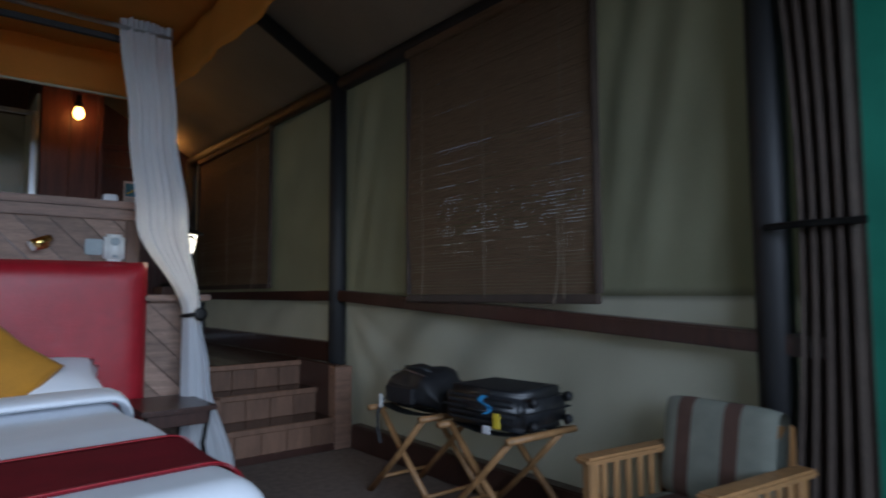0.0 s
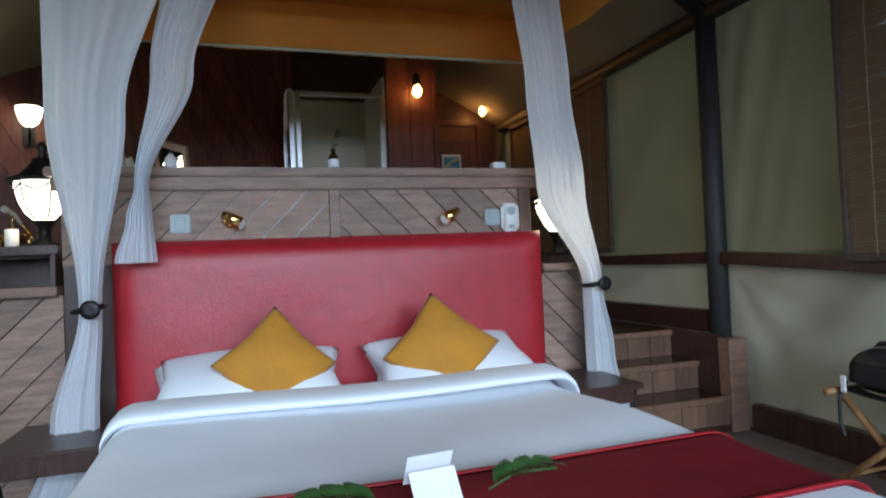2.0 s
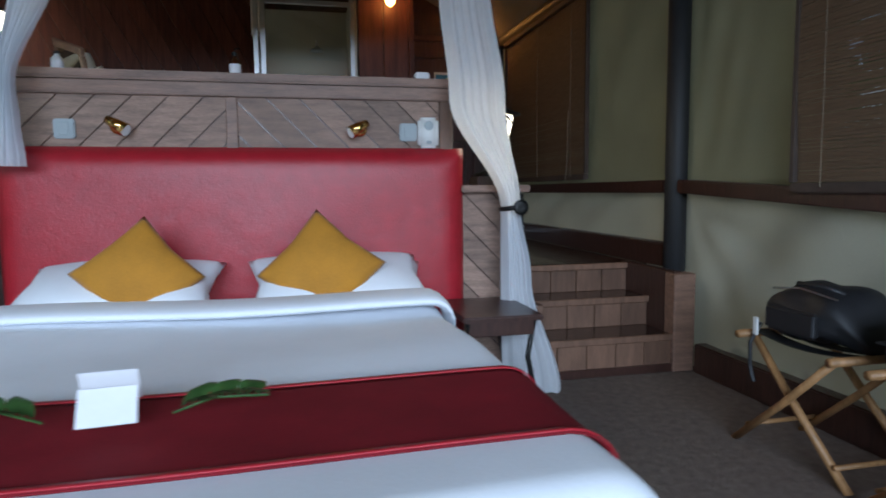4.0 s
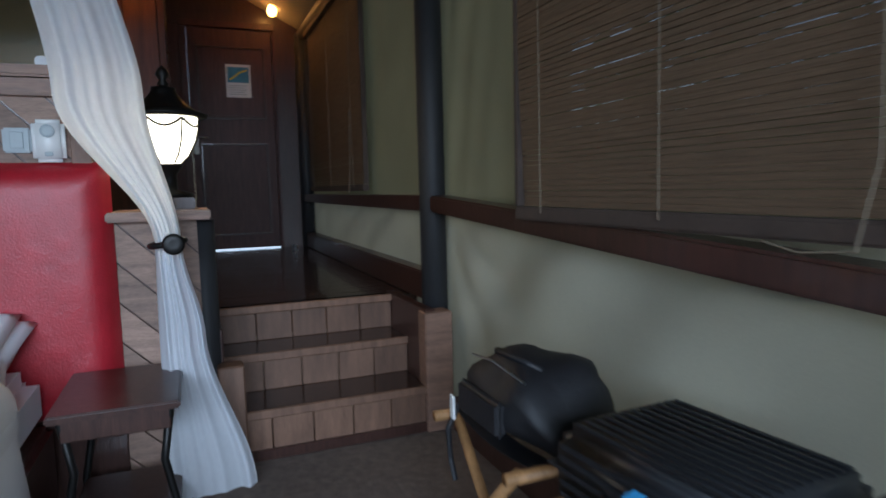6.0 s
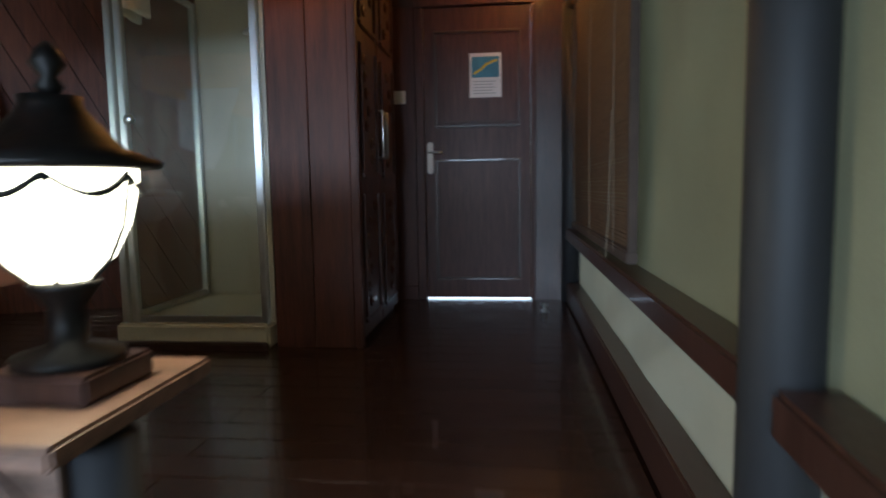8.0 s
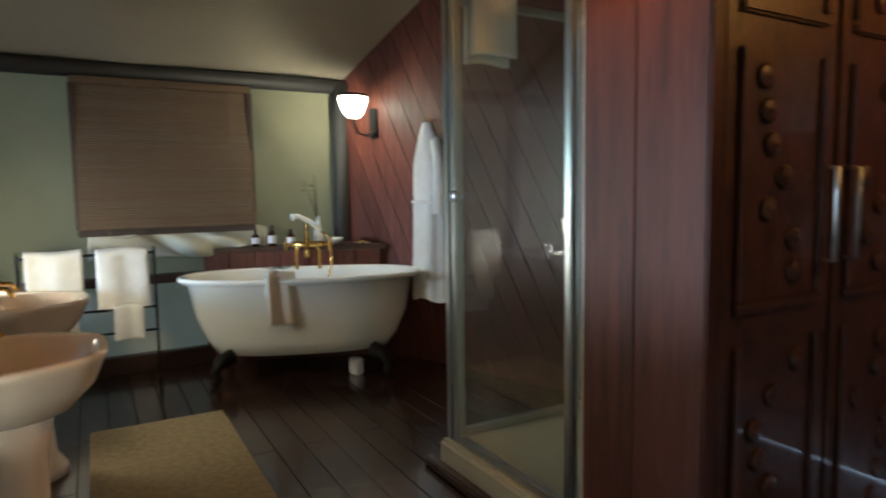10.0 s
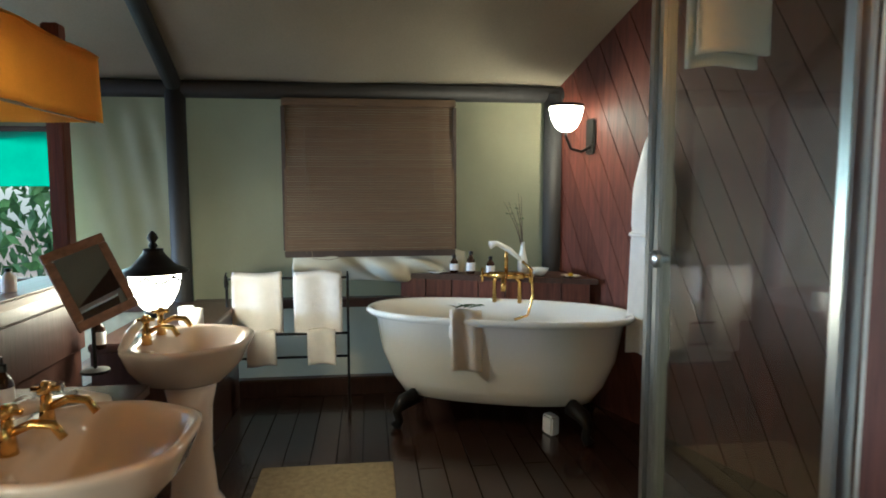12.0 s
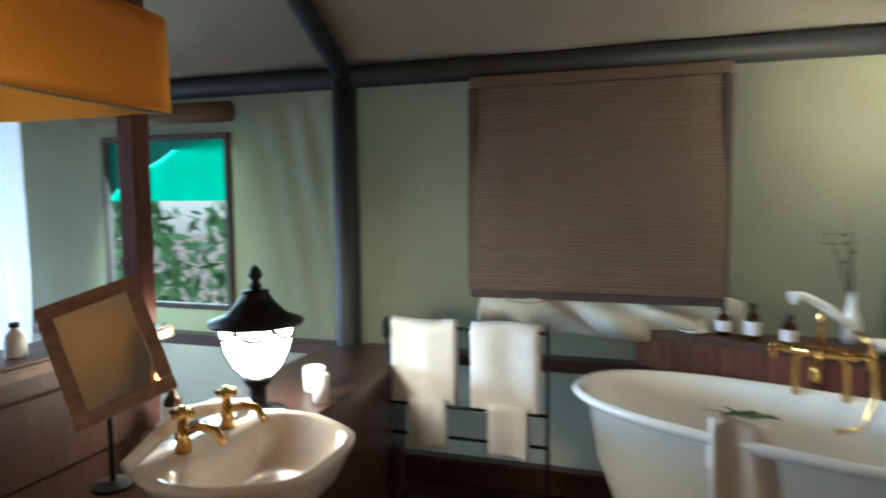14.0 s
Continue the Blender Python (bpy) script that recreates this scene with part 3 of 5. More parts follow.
part("shower_arm", tube([(0.47, SB, 2.36), (0.47, SB - 0.12, 2.40), (0.47, SB - 0.21, 2.37), (0.47, SB - 0.24, 2.33)], 0.010), M_CHROME, shower, smooth=True)
hd = lathe([(0.012, 0.05), (0.02, 0.04), (0.055, 0.012), (0.058, 0.0)], 20)
hd.transform(Matrix.Translation((0.47, SB - 0.25, 2.28)))
part("shower_head", hd, M_CHROME, shower, smooth=True)
part("mixer", box(0.40, 0.54, SB - 0.05, SB - 0.002, 1.55, 1.62, 0.015, 3), M_CHROME, shower)


def drape(name, label, x, y, ztop, drop_f, drop_b, w, gap, axis, group="", thick=0.02):
    """A towel folded over a bar that runs along axis."""
    L = drop_f + drop_b + 0.06
    rn = random.Random(int(abs(x * 100) + abs(y * 37)))
    p0 = rn.uniform(0, 6)

    def f(u, v):
        s = v * L
        if s < drop_f:
            a, z = gap / 2, ztop - (drop_f - s)
        elif s < drop_f + 0.06:
            t = (s - drop_f) / 0.06 * math.pi
            a, z = gap / 2 * math.cos(t), ztop + gap / 2 * math.sin(t)
        else:
            a, z = -gap / 2, ztop - (s - drop_f - 0.06)
        q = (u - 0.5) * w
        a += 0.006 * math.sin(9 * u + p0 + 2 * v) * (1 if a > 0 else -1)
        z += 0.006 * math.sin(5 * u + p0)
        return (x + a, y + q, z) if axis == "y" else (x + q, y + a, z)
    bm = sheet(f, 14, 26, thick)
    ob = mesh_ob(name, bm, M_TOWEL, smooth=True)
    return tagged(ob, label, "towel", group)


drape("bath_towel", "white towel hung over the top rail of the shower", SX0, SY + 0.21, SZ + 0.02, 0.25, 0.28, 0.22, 0.07, "y")

# ---- bathtub ----
tub = thing("bathtub", "white roll-top bathtub on dark claw feet", "bathtub", at=(-1.79, 2.15, P), rz=70)


def oval(a, b, z, seg=48, n=2.4):
    out = []
    for i in range(seg):
        t = 2 * math.pi * i / seg
        c, s = math.cos(t), math.sin(t)
        out.append(Vector((a * math.copysign(abs(c) ** (2 / n), c), b * math.copysign(abs(s) ** (2 / n), s), z)))
    return out


def shell(rings, close_first=False, close_last=False):
    bm = bmesh.new()
    rs = [[bm.verts.new(p) for p in ring] for ring in rings]
    for a, b in zip(rs, rs[1:]):
        n = len(a)
        for i in range(n):
            bm.faces.new((a[i], a[(i + 1) % n], b[(i + 1) % n], b[i]))
    if close_first:
        bm.faces.new(rs[0][::-1])
    if close_last:
        bm.faces.new(rs[-1])
    return bm


TH = 0.665
rings = [oval(0.53, 0.19, 0.165), oval(0.585, 0.23, 0.18), oval(0.65, 0.272, 0.27), oval(0.715, 0.30, 0.42), oval(0.755, 0.318, TH - 0.035),
         oval(0.79, 0.335, TH - 0.03), oval(0.815, 0.35, TH - 0.012), oval(0.82, 0.355, TH), oval(0.805, 0.345, TH + 0.014), oval(0.785, 0.335, TH + 0.012), oval(0.765, 0.32, TH - 0.005),
         oval(0.73, 0.30, TH - 0.10), oval(0.68, 0.27, 0.36), oval(0.60, 0.225, 0.23), oval(0.48, 0.16, 0.20)]
part("basin", shell(rings, True, True), M_ENAMEL, tub, smooth=True)
for sx in (-1, 1):
    for sy in (-1, 1):
        b0 = tube([(sx * 0.46, sy * 0.17, 0.18), (sx * 0.53, sy * 0.23, 0.15), (sx * 0.56, sy * 0.25, 0.10), (sx * 0.545, sy * 0.245, 0.045), (sx * 0.57, sy * 0.26, 0.012)], [0.05, 0.045, 0.03, 0.026, 0.034], 10)
        part("claw_foot", b0, M_IRON, tub, "dark cast iron claw foot", smooth=True)
tub.scale = (0.96, 1.0, 1.0)
tap = thing("bath_mixer", "polished brass bath mixer with white hand shower", "tap", at=(-2.08, 2.28, P), rz=-20)
part("riser_pipe", tube([(0.0, -0.08, 0.66), (0.01, -0.08, 0.80), (0.05, -0.05, 0.84)], 0.014), M_BRASS, tap, smooth=True)
part("riser_pipe", tube([(0.0, 0.08, 0.66), (0.01, 0.08, 0.80), (0.05, 0.05, 0.84)], 0.014), M_BRASS, tap, smooth=True)
b0 = tube([(0.05, -0.11, 0.84), (0.05, 0.11, 0.84)], 0.022, 12)
part("mixer_body", b0, M_BRASS, tap, smooth=True)
part("spout", tube([(0.06, 0.0, 0.84), (0.14, 0, 0.84), (0.17, 0, 0.81), (0.175, 0, 0.76)], [0.018, 0.018, 0.017, 0.016], 10), M_BRASS, tap, smooth=True)
for s in (-1, 1):
    hnd = part("cross_handle", tube([(0.05, s * 0.11, 0.84), (0.05, s * 0.15, 0.84)], 0.012), M_BRASS, tap, smooth=True)
    part("cross_bar", tube([(0.05 - 0.045, s * 0.15, 0.84), (0.05 + 0.045, s * 0.15, 0.84)], 0.009), M_BRASS, hnd, smooth=True)
    part("cross_bar", tube([(0.05, s * 0.15, 0.795), (0.05, s * 0.15, 0.885)], 0.009), M_BRASS, hnd, smooth=True)
part("cradle", tube([(0.05, 0, 0.86), (0.05, 0, 0.98), (0.03, 0, 1.02)], 0.012), M_BRASS, tap, smooth=True)
part("hand_shower", tube([(0.05, 0.09, 0.94), (0.05, 0.02, 1.00), (0.05, -0.06, 1.04), (0.07, -0.10, 1.03)], [0.012, 0.017, 0.016, 0.026], 12), M_ENAMEL, tap, "white porcelain hand shower", smooth=True)
part("hose", tube([(0.05, 0.10, 0.93), (0.06, 0.16, 0.88), (0.08, 0.17, 0.72), (0.09, 0.14, 0.60), (0.09, 0.06, 0.57)], 0.009, 8), M_BRASS, tap, smooth=True)

deck = thing("bath_shelf", "dark wooden corner shelf behind the bathtub", "shelf", at=(0, 0, 0))


def prism(pts, z0, z1):
    bm = bmesh.new()
    a = [bm.verts.new((x, y, z0)) for x, y in pts]
    b = [bm.verts.new((x, y, z1)) for x, y in pts]
    bm.faces.new(a[::-1])
    bm.faces.new(b)
    n = len(pts)
    for i in range(n):
        bm.faces.new((a[i], a[(i + 1) % n], b[(i + 1) % n], b[i]))
    return bm


DZ = 1.37
part("top_board", prism([(XL + 0.02, 1.58), (-1.92, 2.82), (XL + 0.02, 2.66)], DZ - 0.035, DZ), M_DARK, deck)
for i in range(7):
    t0, t1 = i / 7, (i + 1) / 7
    p0 = Vector((XL + 0.03, 1.62)).lerp(Vector((-1.95, 2.78)), t0 + 0.003)
    p1 = Vector((XL + 0.03, 1.62)).lerp(Vector((-1.95, 2.78)), t1 - 0.003)
    part("front_board", prism([(p0.x, p0.y), (p1.x, p1.y), (p1.x - 0.02, p1.y + 0.01), (p0.x - 0.02, p0.y + 0.01)], P, DZ - 0.037), M_RED, deck)

# ---- vanity and basins ----
vanity = thing("vanity_counter", "dark wooden vanity counter along the partition", "counter")
VZ = 1.22
part("top", box(-2.30, -1.20, 0.135, 0.60, VZ - 0.04, VZ, 0.006, 2), M_DARK, vanity)
part("top", box(-0.56, -0.26, 0.135, 0.62, VZ - 0.04, VZ, 0.006, 2), M_DARK, vanity)
part("top", box(0.50, 1.03, 0.135, 0.42, VZ - 0.04, VZ, 0.006, 2), M_DARK, vanity)
part("front_panel", box(-2.28, -1.21, 0.55, 0.575, P, VZ - 0.042, 0.003), M_DARK, vanity)
part("end_panel", box(-1.235, -1.21, 0.14, 0.545, P, VZ - 0.042, 0.003), M_DARK, vanity)
part("side_panel", box(-0.55, -0.53, 0.14, 0.56, P, VZ - 0.042, 0.003), M_DARK, vanity)
part("side_panel", box(-0.29, -0.27, 0.14, 0.56, P, VZ - 0.042, 0.003), M_DARK, vanity)
part("upstand", box(-1.15, 1.03, 0.132, 0.150, VZ + 0.002, VZ + 0.22, 0.003), M_DARK, vanity)


def basin_thing(x, y):
    s = thing("washbasin", "cream porcelain pedestal basin with brass taps", "washbasin", "bathroom basins", at=(x, y, P))
    H = 0.80

    def ring(a, bf, bb, z, seg=40):
        out = []
        for i in range(seg):
            t = 2 * math.pi * i / seg
            c, q = math.cos(t), math.sin(t)
            b = bf if q > 0 else bb
            n = 2.2 if q > 0 else 4.0
            wave = 1 + 0.025 * math.cos(6 * t)
            out.append(Vector((a * wave * math.copysign(abs(c) ** (2 / n), c), b * wave * math.copysign(abs(q) ** (2 / n), q), z)))
        return out
    rs = [ring(0.10, 0.10, 0.12, H - 0.20), ring(0.17, 0.17, 0.18, H - 0.17), ring(0.25, 0.25, 0.22, H - 0.09), ring(0.285, 0.275, 0.235, H - 0.03), ring(0.30, 0.285, 0.24, H - 0.012),
          ring(0.30, 0.285, 0.24, H), ring(0.285, 0.272, 0.23, H + 0.006), ring(0.262, 0.25, 0.10, H - 0.004), ring(0.235, 0.225, 0.085, H - 0.05), ring(0.16, 0.155, 0.06, H - 0.115), ring(0.05, 0.05, 0.03, H - 0.125)]
    part("bowl", shell(rs, True, True), M_PORC, s, smooth=True)
    b0 = tube([(-0.27, -0.19, H + 0.02), (-0.12, -0.21, H + 0.05), (0, -0.22, H + 0.065), (0.12, -0.21, H + 0.05), (0.27, -0.19, H + 0.02)], [0.018, 0.022, 0.024, 0.022, 0.018], 10)
    part("back_splash", b0, M_PORC, s, smooth=True)
    part("pedestal", lathe([(0.15, 0), (0.145, 0.04), (0.105, 0.10), (0.088, 0.30), (0.095, 0.50), (0.12, 0.62)], 28), M_PORC, s, smooth=True)
    for dx in (-0.10, 0.10):
        t = part("tap", tube([(dx, -0.15, H), (dx, -0.15, H + 0.09)], [0.024, 0.013], 12), M_BRASS, s, "brass cross-head tap", smooth=True)
        part("spout", tube([(dx, -0.15, H + 0.05), (dx, -0.09, H + 0.075), (dx, -0.04, H + 0.07), (dx, -0.015, H + 0.035)], 0.012, 10), M_BRASS, t, smooth=True)
        part("cross_bar", tube([(dx - 0.038, -0.15, H + 0.105), (dx + 0.038, -0.15, H + 0.105)], [0.011, 0.007, ][:2], 8), M_BRASS, t, smooth=True)
        part("cross_bar", tube([(dx, -0.188, H + 0.105), (dx, -0.112, H + 0.105)], 0.008, 8), M_BRASS, t, smooth=True)
        part("cap", lathe([(0.014, H + 0.09), (0.018, H + 0.11), (0.01, H + 0.125)], 12), M_BRASS, t, smooth=True).location = (dx, -0.15, 0)
    s.scale = (0.88, 0.90, 0.95)
    return s


basin_thing(0.17, 0.72)
basin_thing(-0.88, 0.67)


# ---- lamps ----
def globe_lamp(x, y, z, power, label, scale=1.0):
    g0 = thing("table_lantern", label, "lamp", "bathroom lanterns", at=(x, y, z))
    part("base", lathe([(0.085, 0), (0.085, 0.015), (0.03, 0.03), (0.028, 0.09), (0.05, 0.12), (0.055, 0.13)], 20), M_IRON, g0, smooth=True)
    globe = part("globe", lathe([(0.045, 0.135), (0.075, 0.165), (0.102, 0.22), (0.118, 0.285), (0.118, 0.31)], 24), M_GLOW, g0, "glowing opal glass bowl", smooth=True)
    globe.visible_shadow = False
    for i in range(6):
        a = i * math.pi / 3
        c, s = math.cos(a), math.sin(a)
        a1 = a + math.pi / 3
        swag = []
        for k in range(7):
            b, q = a + (a1 - a) * k / 6, math.sin(math.pi * k / 6)
            swag.append((0.121 * math.cos(b), 0.121 * math.sin(b), 0.303 - 0.032 * q))
        part("swag", tube(swag, 0.005, 6), M_IRON, g0, "dark festoon round the rim of the bowl")
        part("rib", tube([(0.05 * c, 0.05 * s, 0.135), (0.082 * c, 0.082 * s, 0.165), (0.109 * c, 0.109 * s, 0.22), (0.124 * c, 0.124 * s, 0.30)], 0.004, 6), M_IRON, g0)
    part("roof", lathe([(0.155, 0.312), (0.158, 0.322), (0.10, 0.345), (0.06, 0.39), (0.045, 0.41), (0.045, 0.425)], 24), M_IRON, g0, "dark pitched lantern roof", smooth=True)
    part("finial", lathe([(0.012, 0.425), (0.022, 0.44), (0.012, 0.455), (0.026, 0.475), (0.018, 0.495), (0.004, 0.51)], 14), M_IRON, g0, smooth=True)
    lp = lamp("lantern_light", "POINT", Matrix.Translation((x, y, z + 0.235)), power, (1.0, 0.78, 0.46), 0.06)
    return g0


globe_lamp(1.27, 0.16, 1.082, 8, "glowing lantern lamp on the end of the partition shelf")
globe_lamp(-1.32, 0.40, VZ, 11, "glowing lantern lamp on the vanity counter")

plinth = thing("lamp_plinth", "small dark wooden block under the lantern on the shelf", "block", at=(1.27, 0.16, 1.036))
part("block", box(-0.09, 0.09, -0.09, 0.09, 0, 0.045, 0.006, 2), M_DARK, plinth)

# wall lantern on the plank wall, set in the wall's own axes
WM = back.matrix_basis


def on_wall(u, z):
    return WM @ Vector((u, 0.010, z - 0.5))


c0 = on_wall(0.40, 2.28)
wlmp = thing("wall_lantern", "lit wall lantern with opal bowl on a dark scroll bracket", "lamp", at=tuple(c0), rz=ang)
part("back_plate", box(-0.05, 0.05, -0.02, -0.001, -0.16, 0.10, 0.01, 2), M_IRON, wlmp)
part("bracket", tube([(0, -0.01, -0.10), (0, -0.08, -0.14), (0, -0.16, -0.12), (0, -0.20, -0.04), (0, -0.20, 0.0)], 0.011, 8), M_IRON, wlmp, smooth=True)
b0 = lathe([(0.035, 0.0), (0.07, 0.03), (0.095, 0.09), (0.108, 0.15), (0.108, 0.17)], 22)
b0.transform(Matrix.Translation((0, -0.20, 0)))
o = part("bowl", b0, M_GLOW, wlmp, "glowing opal glass bowl", smooth=True)
o.visible_shadow = False
b0 = lathe([(0.112, 0.171), (0.112, 0.19), (0.05, 0.20)], 22)
b0.transform(Matrix.Translation((0, -0.20, 0)))
part("collar", b0, M_IRON, wlmp, smooth=True)
wlmp.scale = (0.86, 1.0, 0.86)
lamp("wall_lantern_light", "POINT", Matrix.Translation(WM @ Vector((0.40, -0.19, 2.28 - 0.5 + 0.08))), 9, (1.0, 0.78, 0.46), 0.05)

bulb = thing("ceiling_bulb", "warm glowing bare bulb in a dark socket above the landing", "lamp", at=(2.12, 3.38, 2.66))
part("socket", lathe([(0.035, 0.10), (0.035, 0.14), (0.02, 0.145), (0.02, 0.20)], 14), M_IRON, bulb, smooth=True)
o = part("globe", lathe([(0.012, 0.0), (0.034, 0.02), (0.042, 0.05), (0.03, 0.085), (0.022, 0.099)], 16), M_BULB, bulb, "glowing amber bulb", smooth=True)
o.visible_shadow = False
part("cable", tube([(0, 0, 0.20), (0.02, 0.05, 0.24), (0.03, 0.255, 0.26)], 0.006, 6), M_IRON, bulb)
lamp("bulb_light", "POINT", Matrix.Translation((2.12, 3.38, 2.71)), 6, (1.0, 0.40, 0.09), 0.04)
bulb2 = thing("ceiling_bulb", "warm glowing bare bulb in a dark socket on the wardrobe front", "lamp", at=(1.04, 2.15, 2.50))
part("socket", lathe([(0.035, 0.10), (0.035, 0.14), (0.02, 0.145), (0.02, 0.20)], 14), M_IRON, bulb2, smooth=True)
o = part("globe", lathe([(0.012, 0.0), (0.034, 0.02), (0.042, 0.05), (0.03, 0.085), (0.022, 0.099)], 16), M_BULB, bulb2, "glowing amber bulb", smooth=True)
o.visible_shadow = False
part("bracket", tube([(0, 0, 0.20), (0.0, 0.08, 0.22), (0.0, 0.11, 0.12)], 0.008, 6), M_IRON, bulb2)
lamp("bulb_light", "POINT", Matrix.Translation((1.04, 2.15, 2.55)), 3, (1.0, 0.42, 0.1), 0.04)


# ---- blinds ----
def reed_blind(name, x, y0, y1, z0, z1, side, label, roll=False, bulge=0.0):
    b = thing(name, label, "blind", "reed roller blinds", at=(x, 0, 0))
    nsl = int((z1 - z0) / 0.016)
    me = None
    rn = random.Random(int(abs(y0) * 100))
    bm = bmesh.new()
    for i in range(nsl):
        z = z0 + (i + 0.5) * (z1 - z0) / nsl
        wob = rn.uniform(-0.0007, 0.0007)
        off = side * (0.010 * math.sin(z * 5.0) + bulge * (z1 - z) + wob)
        h = 0.0076 + rn.uniform(-0.0010, 0.0004)
        q = [(off - 0.003, -h), (off + 0.003, -h), (off + 0.003, h), (off - 0.003, h)]
        a = [bm.verts.new((p[0], y0, z + p[1])) for p in q]
        c = [bm.verts.new((p[0], y1, z + p[1] + wob)) for p in q]
        for k in range(4):
            bm.faces.new((a[k], a[(k + 1) % 4], c[(k + 1) % 4], c[k]))
        bm.faces.new(a[::-1])
        bm.faces.new(c)
    o = part("reed_slats", bm, M_BLIND, b, "woven brown reed slats")
    o["kind"] = "stuff"
    for y in (y0 - 0.004, y1 + 0.004):
        part("edge_binding", box(-0.016, 0.016, y - 0.012, y + 0.012, z0, z1, 0.002), M_BLIND2, b)
    part("bottom_bar", box(-0.02 + side * 0.0, 0.02, y0 - 0.01, y1 + 0.01, z0 - 0.045, z0 - 0.002, 0.006, 2), M_BLIND2, b, "cloth-bound bottom bar")
    part("head_rail", box(-0.03, 0.03, y0 - 0.01, y1 + 0.01, z1 + 0.001, z1 + 0.05, 0.006, 2), M_BLIND, b)
    for t in (0.12, 0.5, 0.88):
        y = y0 + (y1 - y0) * t
        part("cord", tube([(side * 0.026, y, z1), (side * 0.03, y, (z0 + z1) / 2), (side * 0.026, y, z0 - 0.02)], 0.0018, 5), M_CORD, b)
    y = y0 + (y1 - y0) * 0.14
    part("pull_cord", tube([(side * 0.03, y, z0 + 0.5), (side * 0.04, y - 0.01, z0 + 0.1), (side * 0.045, y + 0.02, z0 - 0.05), (side * 0.045, y + 0.12, z0 - 0.06), (side * 0.04, y + 0.2, z0 - 0.045)], 0.0025, 5), M_CORD, b)
    return b


reed_blind("reed_blind", XR - 0.075, -2.08, -0.72, 1.03, 2.46, -1, "lowered brown woven reed blind over the bedroom tent wall")
reed_blind("reed_blind", XR - 0.035, 1.38, 3.25, 1.13, 2.46, -1, "lowered brown woven reed blind beside the landing")
reed_blind("reed_blind", XL + 0.05, 0.88, 1.98, 1.53, 2.46, 1, "lowered brown woven reed blind over the bathroom wall", bulge=0.05)

# ---- headboard and bed ----
hb = thing("headboard", "padded red leather headboard fixed to the plank partition", "headboard")
rn = random.Random(2)


def pad(u, v):
    x, z = -0.96 + 2.04 * u, 0.30 + 0.915 * v
    e = min(u, 1 - u) * 2.04
    f = min(v, 1 - v) * 0.915
    d = 0.085 * (1 - math.exp(-min(e, f) / 0.028))
    return (x, -d - 0.002 + 0.002 * math.sin(14 * u) * math.sin(9 * v), z)


part("padding", sheet(pad, 90, 50), M_LEATHER, hb, smooth=True)
part("back_board", box(-0.955, 1.075, -0.012, 0.002, 0.0, 1.21, 0.002), M_DARK, hb)

bed = thing("bed", "wide bed made up with white cotton bedding", "bed")
part("base", box(-0.80, 0.86, -2.12, -0.10, 0.06, 0.32, 0.02, 2), M_DARK, bed)
part("mattress", box(-0.82, 0.84, -2.14, -0.10, 0.321, 0.525, 0.05, 4), M_SHEET, bed)
CX, HW = -0.01, 0.84


def duvet(u, v):
    # across the bed by u, head to foot by v; the sides hang down
    s = (u - 0.5) * 2 * (HW + 0.40)
    y = -0.52 - v * 2.02
    a = abs(s)
    sg = math.copysign(1, s)
    top = 0.56 + 0.012 * math.sin(7 * u + 3 * v) + 0.008 * math.sin(13 * v + 4 * u) + 0.015 * math.exp(-((v - 0.02) / 0.03) ** 2)
    if a < HW - 0.08:
        x, z = a, top
    else:
        q = a - (HW - 0.08)
        th = min(q / 0.10, math.pi / 2)
        x = HW - 0.08 + 0.10 * math.sin(th)
        z = top - 0.10 * (1 - math.cos(th))
        if q > 0.157:
            z -= (q - 0.157)
            x += 0.10 * (q - 0.157) + 0.010 * math.sin(24 * v) * min(1, (q - 0.157) * 4)
    fo = max(0.0, v - 0.80) / 0.20
    if fo > 0:
        th = min(fo * 2.4, math.pi / 2)
        y = -2.136 - 0.10 * math.sin(th)
        z = min(z, z - 0.10 * (1 - math.cos(th)) - max(0, fo - 0.655) * 1.0)
    return (CX + sg * x, y, z)


part("duvet", sheet(duvet, 90, 90), M_SHEET, bed, "smooth white duvet folded back", smooth=True)


def fold(u, v):
    s = (u - 0.5) * 2 * (HW + 0.12)
    a, sg = abs(s), math.copysign(1, s)
    q = max(0, a - (HW - 0.06))
    x = min(a, HW - 0.06) + 0.085 * math.sin(min(q / 0.085, math.pi / 2))
    zz = 0.0 if q <= 0 else -0.085 * (1 - math.cos(min(q / 0.085, math.pi / 2))) - max(0, q - 0.134)
    t = v * 2 * math.pi
    return (CX + sg * x, -0.62 + 0.13 * math.cos(t) + 0.01 * math.sin(6 * u), 0.592 + 0.028 * math.sin(t) + zz + 0.006 * math.sin(9 * u))


part("turned_back_sheet", sheet(fold, 60, 16), M_SHEET, bed, "turned-back white sheet roll", smooth=True)


def runner(u, v):
    p = duvet(0.06 + 0.88 * u, 0.45 + 0.20 * v)
    y = -1.58 - 0.40 * v + 0.06 * (0.5 - u)
    out = 0.016
    return (CX + (p[0] - CX) * 1.008, y, p[2] + out)


bed_runner = tagged(mesh_ob("bed_runner", sheet(runner, 80, 12, 0.004), M_RUNNER, smooth=True), "maroon cloth runner laid across the white bed", "bed runner")


for vv in (0.0, 0.96):
    b0 = sheet(lambda u, v: (lambda p: (p[0] * 1.002, p[1], p[2] + 0.005))(runner(u, vv + 0.04 * v)), 80, 2, 0.003)
    part("hem", b0, M_LEATHER, bed_runner, "brighter red stitched hem", smooth=True)


